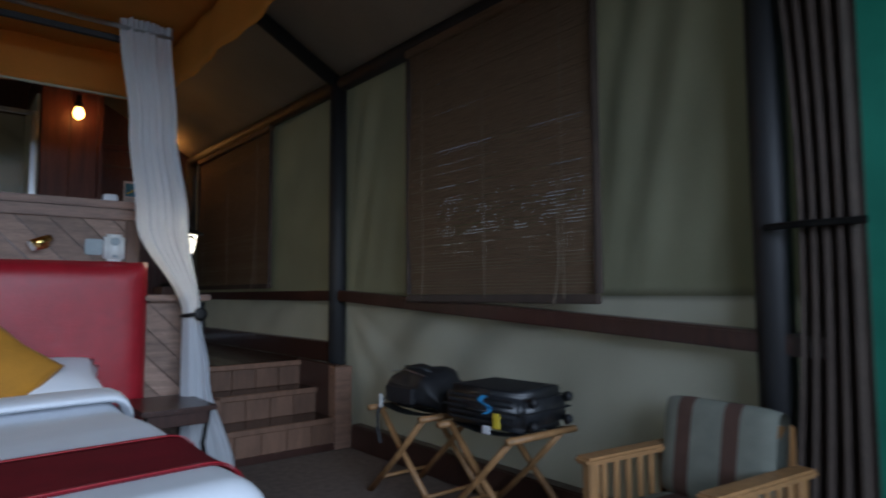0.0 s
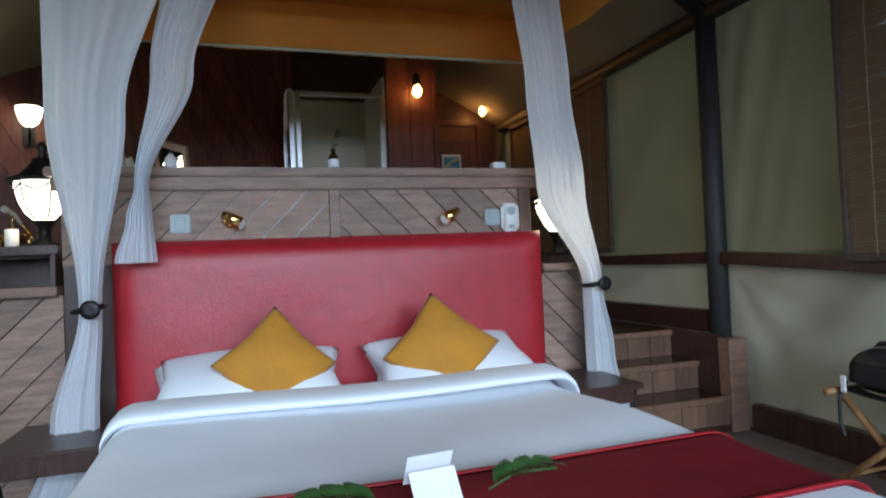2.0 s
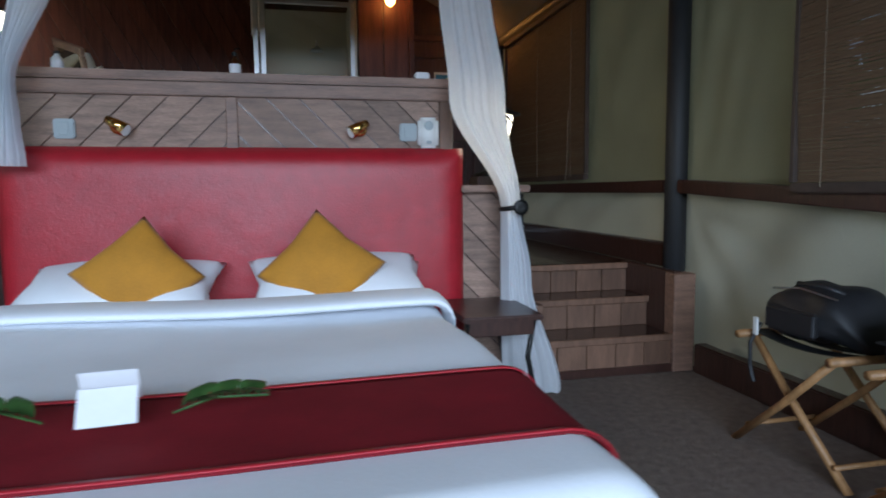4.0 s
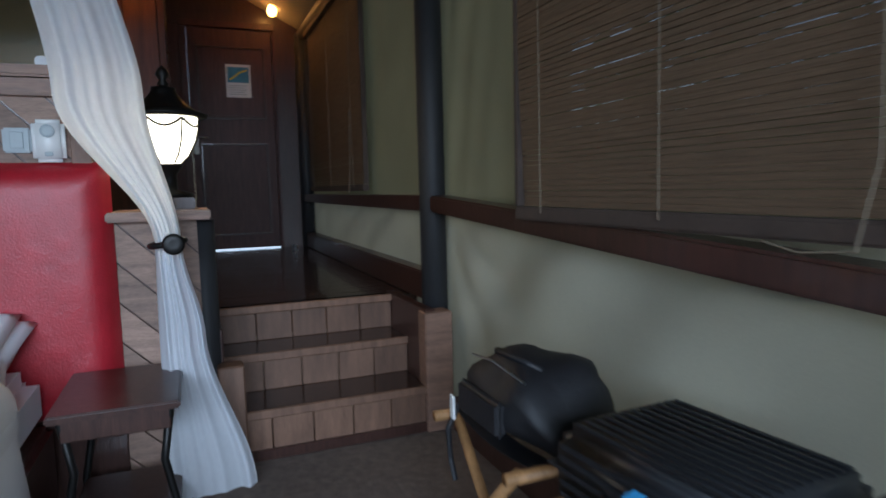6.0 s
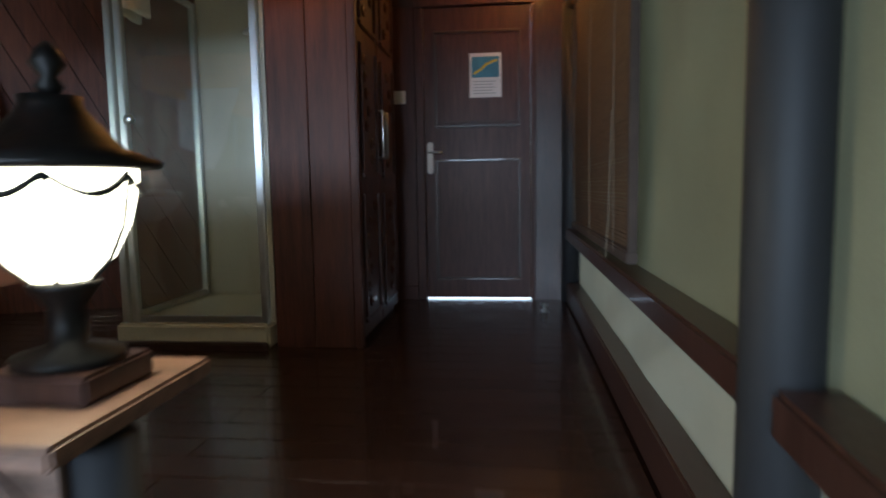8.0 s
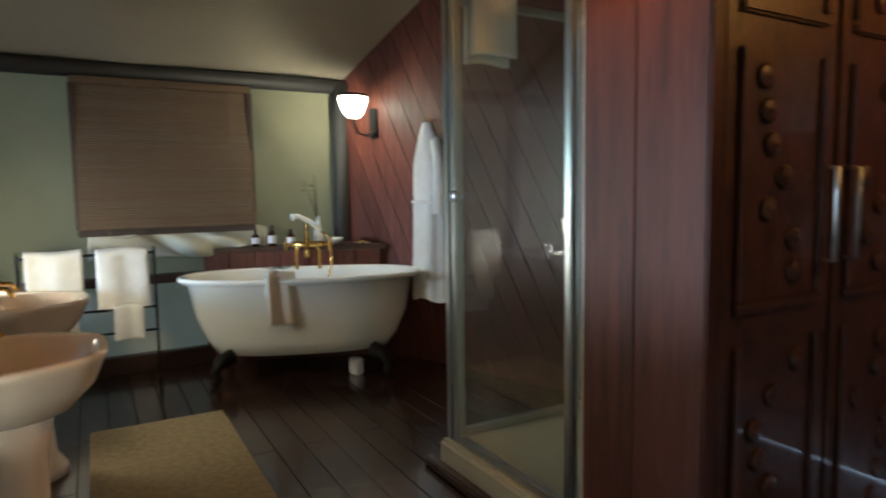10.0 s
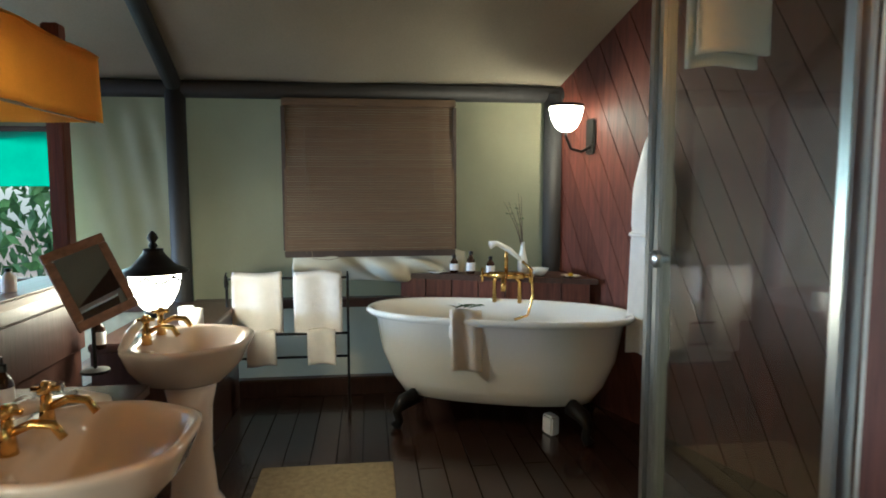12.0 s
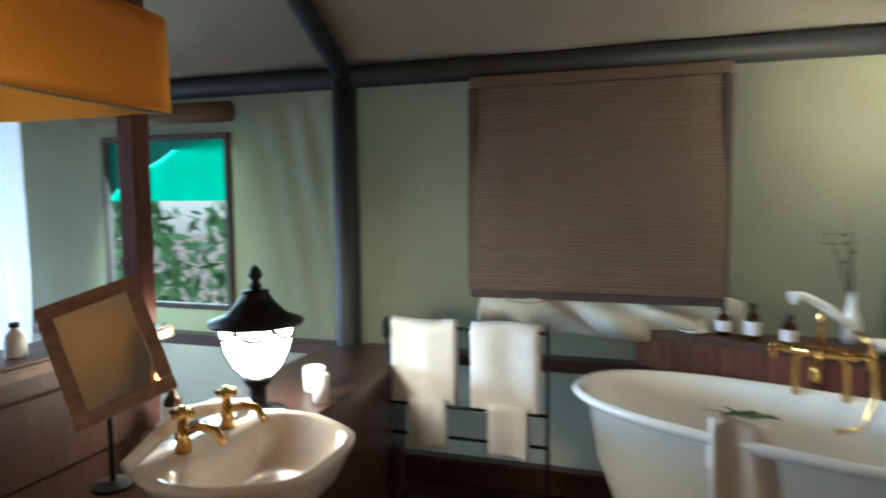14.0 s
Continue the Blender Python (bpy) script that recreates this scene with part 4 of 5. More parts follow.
def pillow_bm(w, h, d, n=22, pinch=0.12):
    bm = bmesh.new()
    for s in (1, -1):
        g = []
        for i in range(n + 1):
            row = []
            for j in range(n + 1):
                u, v = i / n * 2 - 1, j / n * 2 - 1
                t = ((1 - u * u) * (1 - v * v)) ** 0.42
                k = 1 - pinch * (1 - abs(u)) * (abs(v) ** 6)
                k2 = 1 - pinch * (1 - abs(v)) * (abs(u) ** 6)
                row.append(bm.verts.new((u * w / 2 * k2, s * d / 2 * t * (1 + 0.05 * math.sin(5 * u + 3 * v)), v * h / 2 * k)))
            g.append(row)
        for i in range(n):
            for j in range(n):
                q = (g[i][j], g[i + 1][j], g[i + 1][j + 1], g[i][j + 1])
                bm.faces.new(q if s < 0 else q[::-1])
    bmesh.ops.remove_doubles(bm, verts=bm.verts[:], dist=1e-5)
    return bm


PIL = "plump white cotton pillow against the headboard"
for x, y, z, rx, rz in ((-0.42, -0.26, 0.585, -66, 3), (0.46, -0.26, 0.585, -66, -3), (-0.40, -0.36, 0.63, -70, -2), (0.45, -0.36, 0.63, -68, 4)):
    o = mesh_ob("pillow", pillow_bm(0.74, 0.44, 0.17), M_SHEET, smooth=True)
    o.matrix_basis = pose(x, y, z, rx, 0, rz)
    tagged(o, PIL, "pillow", "white pillows")
for x, w, rz in ((-0.31, 0.34, 4), (0.375, 0.365, -5)):
    cu = mesh_ob("cushion", pillow_bm(w, w, 0.13, pinch=0.10), M_MUSTARD, smooth=True)
    cu.matrix_basis = pose(x, -0.46, 0.70, -22, 0, rz) @ pose(0, 0, 0, 0, 45 + rz, 0)
    tagged(cu, "mustard velvet square cushion stood on its corner", "cushion", "mustard cushions")

card = thing("welcome_card", "small folded white card on the bed runner", "card", at=(-0.05, -1.80, 0.592), rz=6)
b0 = box(-0.07, 0.07, -0.001, 0.001, 0, 0.10, 0)
b0.transform(pose(0, 0, 0, -35))
part("front_leaf", b0, M_PAPER, card)
b0 = box(-0.07, 0.07, 0.110, 0.112, -0.02, 0.082, 0)
b0.transform(pose(0, 0.0, 0, 28))
part("back_leaf", b0, M_PAPER, card)
card.scale = (0.72, 0.72, 0.72)
for s, nm in ((-1, 0), (1, 1)):
    sp = thing("leaf_sprig", "green leafy sprig laid on the bed runner", "leaves", "sprigs", at=(-0.05 + s * 0.11, -1.78, 0.600), rz=s * 8)
    sp.scale = (0.72, 0.9, 0.9)
    part("stem", tube([(0, 0, 0), (s * 0.10, 0.01, 0.02), (s * 0.24, 0.0, 0.015)], 0.003, 5), M_LEAF, sp)
    for i in range(9):
        t = i / 9
        for q in (-1, 1):
            L = 0.085 - 0.03 * t
            lf = sheet(lambda u, v: (u * L, (v - 0.5) * 0.03 * math.sin(math.pi * min(1, u * 0.95 + 0.05)), 0.012 * math.sin(3 * u)), 5, 2)
            lf.transform(pose(s * (0.02 + 0.21 * t), 0, 0.012 + 0.012 * math.sin(3 * t), 12 * q, -12, (0 if s > 0 else 180) + q * (38 + 10 * (i % 3))))
            part("leaf", lf, M_LEAF, sp, smooth=True)


def nightstand(x0, x1, label):
    n0 = thing("nightstand", label, "side table", "nightstands", at=((x0 + x1) / 2, -0.34, 0))
    w = (x1 - x0) / 2
    part("top", box(-w, w, -0.24, 0.23, 0.465, 0.49, 0.006, 2), M_DARK, n0)
    part("apron", box(-w + 0.03, w - 0.03, -0.21, -0.19, 0.40, 0.463, 0.003), M_DARK, n0)
    part("shelf", box(-w + 0.02, w - 0.02, -0.21, 0.21, 0.10, 0.12, 0.004), M_DARK, n0)
    for sx in (-1, 1):
        for sy in (-1, 1):
            part("leg", tube([(sx * (w - 0.03), sy * 0.20, 0.463), (sx * (w - 0.055), sy * 0.19, 0.30), (sx * (w - 0.02), sy * 0.20, 0.12), (sx * (w - 0.03), sy * 0.20, 0.0)], 0.012, 8), M_IRON, n0, "curved black iron leg", smooth=True)
    return n0


nightstand(-1.27, -0.86, "dark wooden bedside table with curved iron legs")
nightstand(0.93, 1.28, "dark wooden bedside table beside the sheer curtain")

# ---- canopy and curtains ----
can = thing("bed_canopy", "ochre cloth bed canopy hung below the tent roof", "canopy")
part("roof_cloth", sheet(lambda u, v: (-1.05 + 2.24 * u, 0.31 - 2.46 * v, 2.47 - 0.03 * math.sin(math.pi * u) * math.sin(math.pi * v) + 0.004 * math.sin(30 * u)), 40, 20, 0.006), M_VALANCE, can, smooth=True)


def val(xa, ya, xb, yb, z0, z1, nx, ny):
    def f(u, v):
        d = 0.010 * math.sin(22 * u + 1.0) * (1 - v) + 0.006 * math.sin(51 * u)
        x = xa + (xb - xa) * u
        return (x + nx * d, ya + (yb - ya) * u + ny * d, z0 + (z1 - z0) * v)
    return sheet(f, 60, 6, 0.006)


part("back_valance", val(-1.06, 0.30, 1.20, 0.30, 2.20, 2.47, 0, 1), M_VALANCE, can, "ochre gathered back valance", smooth=True)
part("valance_hem", box(-1.05, 1.19, 0.276, 0.284, 2.196, 2.210, 0.002), M_CANVAS, can)
part("side_valance", val(1.18, 0.28, 1.18, -2.1, 2.20, 2.47, 1, 0), M_VALANCE, can, smooth=True)
part("side_valance", val(-1.05, 0.28, -1.05, -2.1, 2.20, 2.47, 1, 0), M_VALANCE, can, smooth=True)
part("curtain_rail", tube([(-1.10, -0.30, 2.40), (1.10, -0.30, 2.40)], 0.012, 10), M_CHROME, can, smooth=True)
part("frame_bar", box(-1.12, 1.12, -0.20, -0.17, 2.36, 2.39, 0.003), M_POLE, can)


def curtain(label, keys, z_list, folds=3, amp=0.015, yaw=0.0, tie=None):
    """keys: (z, x, y, width) from the top down."""
    zs = [k[0] for k in keys]

    def at(z):
        for a, b in zip(keys, keys[1:]):
            if a[0] >= z >= b[0]:
                t = (a[0] - z) / (a[0] - b[0])
                t = t * t * (3 - 2 * t)
                return [a[i] + (b[i] - a[i]) * t for i in range(1, 4)]
        return list(keys[-1][1:])
    c, s = math.cos(radians(yaw)), math.sin(radians(yaw))
    th = thing("bed_curtain", label, "curtain", "sheer bed curtains")

    def f(u, v):
        z = zs[0] + (zs[-1] - zs[0]) * v
        x, y, w = at(z)
        q = (u - 0.5) * w
        g = min(1.6, 0.10 / max(w, 0.03) + 0.55)
        d = amp * g * (math.sin(2 * math.pi * folds * (u + 0.06 * math.sin(5 * u + 2 * v)) + 0.6 * math.sin(3 * v)) * (0.6 + 0.5 * math.sin(7 * u + 1.3)) + 0.25 * math.sin(2 * math.pi * folds * 2.3 * u + 2 + v) + 0.7 * math.sin(6 * u + 2))
        return (x + q * c - d * s, y + q * s + d * c, z)
    part("cloth", sheet(f, 110, 60), M_NET, th, "sheer white gathered voile", smooth=True)
    part("heading_tape", sheet(lambda u, v: (lambda p: (p[0], p[1] - 0.006 + 0.012 * math.sin(60 * u), p[2] + 0.05 * v))(f(u, 0.0)), 60, 4, 0.004), M_NET, th, smooth=True)
    if tie:
        x, y, w = at(tie)
        ring = []
        for i in range(15):
            t = 2 * math.pi * i / 14
            ring.append((x + (w / 2 + 0.012) * math.cos(t), y + 0.055 * math.sin(t), tie + 0.008 * math.cos(t)))
        part("tie_band", tube(ring, 0.011, 8), M_IRON, th, "dark tie-back band", smooth=True)
        b1 = lathe([(0.033, 0), (0.036, 0.008), (0.028, 0.014), (0.012, 0.012)], 20)
        b1.transform(Matrix.Translation((x + 0.02, y - 0.062, tie)) @ pose(0, 0, 0, 90, 0, 0))
        part("tie_disc", b1, M_IRON, th, smooth=True)
    return th


curtain("sheer white voile curtain tied back beside the bed", [(2.40, 0.97, -0.30, 0.25), (1.9, 1.02, -0.30, 0.23), (1.42, 1.09, -0.26, 0.26), (0.93, 1.262, -0.22, 0.085), (0.6, 1.29, -0.22, 0.15), (0.03, 1.36, -0.25, 0.30)], None, tie=0.93)
curtain("sheer white voile curtain tied back by the bed post", [(2.40, -0.88, -0.36, 0.46), (1.7, -0.97, -0.36, 0.28), (0.955, -0.985, -0.32, 0.08), (0.5, -1.05, -0.32, 0.17), (0.03, -1.13, -0.33, 0.30)], None, tie=0.95)
curtain("sheer white voile curtain looped up with a hanging tail", [(2.40, -0.56, -0.26, 0.24), (1.9, -0.67, -0.26, 0.17), (1.43, -0.80, -0.25, 0.055), (1.30, -0.815, -0.25, 0.10), (1.12, -0.83, -0.25, 0.16)], None, folds=4)

# ---- partition fittings ----
for x in (-0.68, 0.81):
    s = thing("wall_socket", "grey square switch plate on the plank partition", "switch", "bedside switches", at=(x, -0.002, 1.29))
    part("plate", box(-0.042, 0.042, -0.016, 0.004, -0.042, 0.042, 0.006, 2), M_GREYP, s)
    part("rocker", box(-0.02, 0.02, -0.020, -0.0165, -0.028, 0.028, 0.002), M_GREYP, s)
ic = thing("intercom", "white rounded plastic emergency handset on the partition", "intercom", at=(0.905, -0.002, 1.215))
b0 = box(-0.05, 0.05, -0.035, 0.0, 0, 0.145, 0.014, 4)
part("body", b0, M_PLASTIC, ic, smooth=True)
b0 = lathe([(0.022, 0), (0.022, 0.006), (0.014, 0.008)], 18)
b0.transform(Matrix.Translation((0, -0.036, 0.105)) @ pose(0, 0, 0, 90, 0, 0))
part("speaker_ring", b0, M_GREYP, ic)
part("button", box(-0.012, 0.012, -0.038, -0.0355, 0.02, 0.034, 0.002), M_GREYP, ic)
for x, s, label in ((-0.47, 1, "brass swivel reading light with its pale lens turned out"), (0.58, -1, "brass swivel reading light on the plank partition")):
    rl = thing("reading_light", label, "lamp", "reading lights", at=(x, -0.002, 1.30))
    b0 = lathe([(0.032, 0), (0.032, 0.008), (0.014, 0.014)], 18)
    b0.transform(pose(0, 0, 0, 90, 0, 0))
    part("rose", b0, M_BRASS, rl, smooth=True)
    part("arm", tube([(0, -0.012, 0), (0, -0.045, 0.0), (s * 0.02, -0.06, 0.0)], 0.006, 8), M_BRASS, rl, smooth=True)
    h0 = part("head", tube([(s * -0.03, -0.06, 0.028), (s * 0.0, -0.066, 0.01), (s * 0.05, -0.082, -0.02)], [0.016, 0.024, 0.030], 14), M_BRASS, rl, smooth=True)
    part("lens", tube([(s * 0.050, -0.082, -0.0205), (s * 0.052, -0.083, -0.0215)], 0.026, 14), M_PLASTIC, h0)


def bottle(name, x, y, z, h, r, material, label, cat="bottle", pump=False, group=""):
    b = thing(name, label, cat, group, at=(x, y, z))
    part("body", lathe([(r * 0.92, 0), (r, h * 0.04), (r, h * 0.62), (r * 0.55, h * 0.76), (r * 0.4, h * 0.80), (r * 0.4, h * 0.86)], 16), material, b, smooth=True)
    part("paper_label", lathe([(r * 1.02, h * 0.15), (r * 1.02, h * 0.52)], 16), M_PAPER, b, "white paper label")
    part("cap", lathe([(r * 0.5, h * 0.86), (r * 0.5, h), (r * 0.3, h * 1.01)], 12), M_IRON, b)
    if pump:
        part("pump", tube([(0, 0, h), (0, 0, h * 1.16), (r * 0.9, 0, h * 1.18)], r * 0.14, 6), M_IRON, b)
    return b


# on the partition ledge
bottle("pump_bottle", 0.02, 0.08, 1.541, 0.11, 0.026, M_AMBER, "small amber pump bottle on the ledge", pump=True)
bottle("bottle", -0.72, 0.08, 1.541, 0.09, 0.026, M_PLASTIC, "white plastic bottle on the ledge")
bx = thing("tissue_packet", "small white packet on the ledge", "packet", at=(0.90, 0.10, 1.541))
part("packet", box(-0.035, 0.035, -0.03, 0.03, 0, 0.05, 0.006, 2), M_PAPER, bx)


# ---- luggage ----
def rack(y, x, label):
    r = thing("luggage_rack", label, "luggage rack", "luggage racks", at=(x, y, 0))
    D = 0.16
    for dx in (-D, D):
        for a, b in ((-0.27, 0.23), (0.27, -0.23)):
            off = 0.016 if a < 0 else -0.016
            part("leg", tube([(dx + off, a, 0.0), (dx + off, 0.0, 0.27), (dx + off, b, 0.52)], 0.016, 8), M_TEAK, r, smooth=True)
    for yy in (-0.23, 0.23):
        part("top_bar", tube([(-D - 0.05, yy, 0.51), (D + 0.05, yy, 0.51)], 0.018, 10), M_TEAK, r, smooth=True)
    for yy in (-0.22, 0.22):
        part("stretcher", tube([(-D, yy, 0.085), (D, yy, 0.085)], 0.011, 8), M_TEAK, r, smooth=True)
    for dx in (-0.11, 0, 0.11):
        part("strap", sheet(lambda u, v: (dx - 0.035 + 0.07 * v, -0.225 + 0.45 * u, 0.527 - 0.025 * math.sin(math.pi * u)), 10, 2, 0.003), M_BLACK, r, "dark webbing strap")
    r.scale = (1.0, 0.95, 0.86)
    return r


RY1, RY2, RX = -1.12, -1.70, 2.17
rack(RY1, RX, "folding teak luggage rack under a black bag")
rack(RY2, RX, "folding teak luggage rack under a black suitcase")
bag = thing("duffel_bag", "soft black nylon bag slumped on a luggage rack", "bag", at=(RX, RY1, 0.445), rz=0)


def bag_ring(t):
    """Cross-sections along the bag."""
    k = (1 - abs(2 * t - 1) ** 3.2)
    w, h = 0.19 * (0.45 + 0.55 * k), 0.27 * (0.35 + 0.65 * k)
    out = []
    for i in range(28):
        a = 2 * math.pi * i / 28
        n = 2.15
        c, s = math.cos(a), math.sin(a)
        lump = 1 + 0.07 * math.sin(5 * a + 9 * t) + 0.06 * math.sin(3 * a - 7 * t) + 0.025 * math.sin(11 * a + 17 * t)
        out.append(Vector((w * lump * math.copysign(abs(c) ** (2 / n), c), -0.30 + 0.60 * t, h / 2 + h / 2 * lump * math.copysign(abs(s) ** (2 / n), s))))
    lo = min(p.z for p in out)
    for p in out:
        p.z -= lo
    return out


part("body", shell([bag_ring(i / 18) for i in range(19)], True, True), M_BLACK, bag, smooth=True)
part("grab_handle", tube([(-0.05, -0.14, 0.245), (-0.09, -0.08, 0.272), (-0.10, 0.08, 0.270), (-0.05, 0.14, 0.245)], 0.012, 8), M_BLACK, bag, smooth=True)
part("pocket", box(-0.215, -0.18, -0.16, 0.16, 0.05, 0.17, 0.015, 3), M_BLACK, bag)
part("strap", tube([(-0.18, 0.22, 0.06), (-0.22, 0.24, -0.04), (-0.21, 0.25, -0.16), (-0.20, 0.235, -0.24)], 0.010, 6), M_BLACK, bag)
part("zip", tube([(-0.14, -0.2, 0.235), (-0.155, 0, 0.262), (-0.14, 0.2, 0.235)], 0.004, 5), M_CHROME, bag)
part("tag", box(-0.215, -0.205, 0.20, 0.235, 0.0, 0.09, 0.004), M_PLASTIC, bag, "white luggage tag")

bag.scale = (0.84, 0.74, 0.78)

case = thing("suitcase", "black ribbed hard-shell suitcase lying on a luggage rack", "suitcase", at=(RX, RY2, 0.455), rz=4)
part("shell", box(-0.21, 0.21, -0.33, 0.33, 0.0, 0.235, 0.045, 4), M_CASE, case, smooth=True)
for i in range(12):
    x = -0.165 + i * 0.03
    part("rib", box(x - 0.008, x + 0.008, -0.27, 0.27, 0.233, 0.242, 0.004, 2), M_CASE, case)
for i in range(5):
    z = 0.05 + i * 0.034
    part("rib", box(-0.217, -0.208, -0.27, 0.27, z - 0.008, z + 0.008, 0.004, 2), M_CASE, case)
part("seam", box(-0.214, 0.214, -0.334, 0.334, 0.112, 0.122, 0.002), M_BLACK, case)
for sx in (-0.15, 0.15):
    for z in (0.05, 0.185):
        w0 = tube([(sx - 0.012, -0.36, z), (sx + 0.012, -0.36, z)], 0.03, 14)
        part("wheel", w0, M_BLACK, case, smooth=True)
part("carry_handle", tube([(-0.215, -0.08, 0.117), (-0.245, -0.06, 0.117), (-0.245, 0.06, 0.117), (-0.215, 0.08, 0.117)], 0.010, 8), M_BLACK, case, smooth=True)
part("blue_ribbon", sheet(lambda u, v: (-0.245 - 0.02 * math.sin(6 * u), -0.10 + 0.04 * v + 0.02 * math.sin(7 * u), 0.21 - 0.11 * u), 10, 3, 0.003), mat("blue_ribbon", (0.05, 0.30, 0.62), 0.7, bump=0.1), case, "bright blue ribbon")
part("yellow_tag", box(-0.232, -0.222, -0.18, -0.13, 0.02, 0.11, 0.004), M_YELLOW, case, "yellow luggage tag")
part("white_tag", box(-0.228, -0.219, -0.10, -0.04, -0.02, 0.03, 0.004), M_PAPER, case, "white baggage label")

case.scale = (0.80, 0.70, 0.72)

# ---- armchair ----
chair = thing("armchair", "slatted teak armchair with striped grey-green cushions", "armchair", at=(2.10, -2.62, 0), rz=-97)
for sx in (-1, 1):
    part("arm", box(sx * 0.31 - 0.05, sx * 0.31 + 0.05, -0.34, 0.34, 0.60, 0.635, 0.012, 3), M_TEAK, chair)
    for y in (-0.28, 0.27):
        part("leg", box(sx * 0.31 - 0.025, sx * 0.31 + 0.025, y - 0.03, y + 0.03, 0.0, 0.598, 0.005), M_TEAK, chair)
    part("side_rail", box(sx * 0.31 - 0.018, sx * 0.31 + 0.018, -0.245, 0.238, 0.22, 0.28, 0.004), M_TEAK, chair)
    for i in range(6):
        y = -0.20 + i * 0.08
        part("slat", box(sx * 0.31 - 0.009, sx * 0.31 + 0.009, y - 0.016, y + 0.016, 0.282, 0.598, 0.003), M_TEAK, chair)
part("front_rail", box(-0.283, 0.283, -0.295, -0.265, 0.24, 0.32, 0.004), M_TEAK, chair)
part("back_rail", box(-0.283, 0.283, 0.26, 0.29, 0.24, 0.32, 0.004), M_TEAK, chair)
part("seat_board", box(-0.283, 0.283, -0.262, 0.258, 0.285, 0.31, 0.003), M_TEAK, chair)
part("back_frame", box(-0.283, 0.283, 0.292, 0.318, 0.321, 0.80, 0.008, 2), M_TEAK, chair)


def striped(bw, bh, bd, m, name):
    n = 7
    for i in range(n):
        x0, x1 = -bw / 2 + bw * i / n, -bw / 2 + bw * (i + 1) / n

        def f(u, v):
            x = x0 + (x1 - x0) * u
            e = (1 - (2 * x / bw) ** 6)
            t = v * 2 * math.pi
            c, s = math.cos(t), math.sin(t)
            return (x, bd / 2 * (0.72 + 0.28 * e) * math.copysign(abs(s) ** 0.7, s), bh / 2 * (0.94 + 0.06 * e) * math.copysign(abs(c) ** 0.35, c))
        b = sheet(f, 6, 36)
        b.transform(m)
        part(name, b, M_STRIPE2 if i % 3 == 1 else M_STRIPE, chair, "brown stripe of the cushion" if i % 3 == 1 else "grey-green striped cushion", smooth=True)


striped(0.55, 0.52, 0.12, Matrix.Translation((0, -0.02, 0.372)) @ pose(0, 0, 0, 90, 0, 0), "seat_cushion")
striped(0.55, 0.46, 0.13, Matrix.Translation((0, 0.215, 0.64)) @ pose(0, 0, 0, -10, 0, 0), "back_cushion")

chair.scale = (0.76, 0.76, 0.76)

# small turned-leg table by the west wall
tb = thing("side_table", "small dark table with turned legs by the tent wall", "side table", at=(-1.62, -0.62, 0))
part("top", box(-0.22, 0.22, -0.20, 0.20, 0.66, 0.69, 0.008, 2), M_DARK, tb)
for sx in (-1, 1):
    for sy in (-1, 1):
        b0 = lathe([(0.018, 0), (0.024, 0.05), (0.015, 0.12), (0.026, 0.3), (0.016, 0.42), (0.026, 0.5), (0.026, 0.658)], 12)
        b0.transform(Matrix.Translation((sx * 0.18, sy * 0.16, 0)))
        part("leg", b0, M_DARK, tb, smooth=True)

# ---- bathroom loose things ----
tr = thing("towel_stand", "black wrought iron towel stand with scrolled ends", "towel rail", at=(-2.08, 0.92, P), rz=0)
for sy in (-0.36, 0.36):
    part("end_frame", tube([(0.10, sy, 0.0), (0.02, sy, 0.16), (0.0, sy, 0.40), (0.0, sy, 0.86)], 0.008, 8), M_IRON, tr, smooth=True)
    part("end_frame", tube([(-0.10, sy, 0.0), (-0.02, sy, 0.16), (0.0, sy, 0.40)], 0.008, 8), M_IRON, tr, smooth=True)
    for cz, rr, sgn in ((0.82, 0.055, 1), (0.28, 0.065, -1)):
        pts = []
        for i in range(18):
            a = i / 17 * 3.6 * math.pi / 1.6
            q = rr * (1 - i / 24)
            pts.append((sgn * q * math.sin(a) * 0.9, sy, cz + q * math.cos(a)))
        part("scroll", tube(pts, 0.006, 6), M_IRON, tr, smooth=True)
for z, dx in ((0.84, 0.0), (0.50, 0.03), (0.34, -0.03)):
    part("bar", tube([(dx, -0.36, z), (dx, 0.36, z)], 0.008, 8), M_IRON, tr, smooth=True)
for yy in (0.74, 1.10):
    drape("bath_towel", "large white towel folded over the iron stand", -2.08, yy, P + 0.85, 0.36, 0.36, 0.29, 0.06, "y", "stand towels")
    drape("hand_towel", "small white towel on the lower bar of the stand", -2.05, yy + 0.02, P + 0.51, 0.20, 0.20, 0.17, 0.045, "y", "stand hand towels")
drape("hand_towel", "white hand towel over the edge of the bathtub", -1.535, 1.93, P + 0.693, 0.30, 0.14, 0.17, 0.07, "y")

rp = on_wall(1.02, 2.20)
robe = thing("bathrobe", "long white bathrobe hanging from a brass wall hook", "bathrobe", at=tuple(rp), rz=ang)


def robe_f(u, v):
    t = u * 2 * math.pi
    z = -1.22 * v
    w = 0.05 + 0.12 * min(1, v * 4) ** 0.7 + 0.06 * max(0, v - 0.5)
    if 0.40 < v < 0.47:
        w *= 0.93
    d = 0.035 + 0.05 * min(1, v * 5)
    fold_ = 1 + 0.10 * math.sin(5 * t + 1.5 * v) * min(1, v * 2)
    return (w * fold_ * math.cos(t), -0.10 + d * fold_ * math.sin(t), z + 0.015 * math.sin(3 * t) * v)


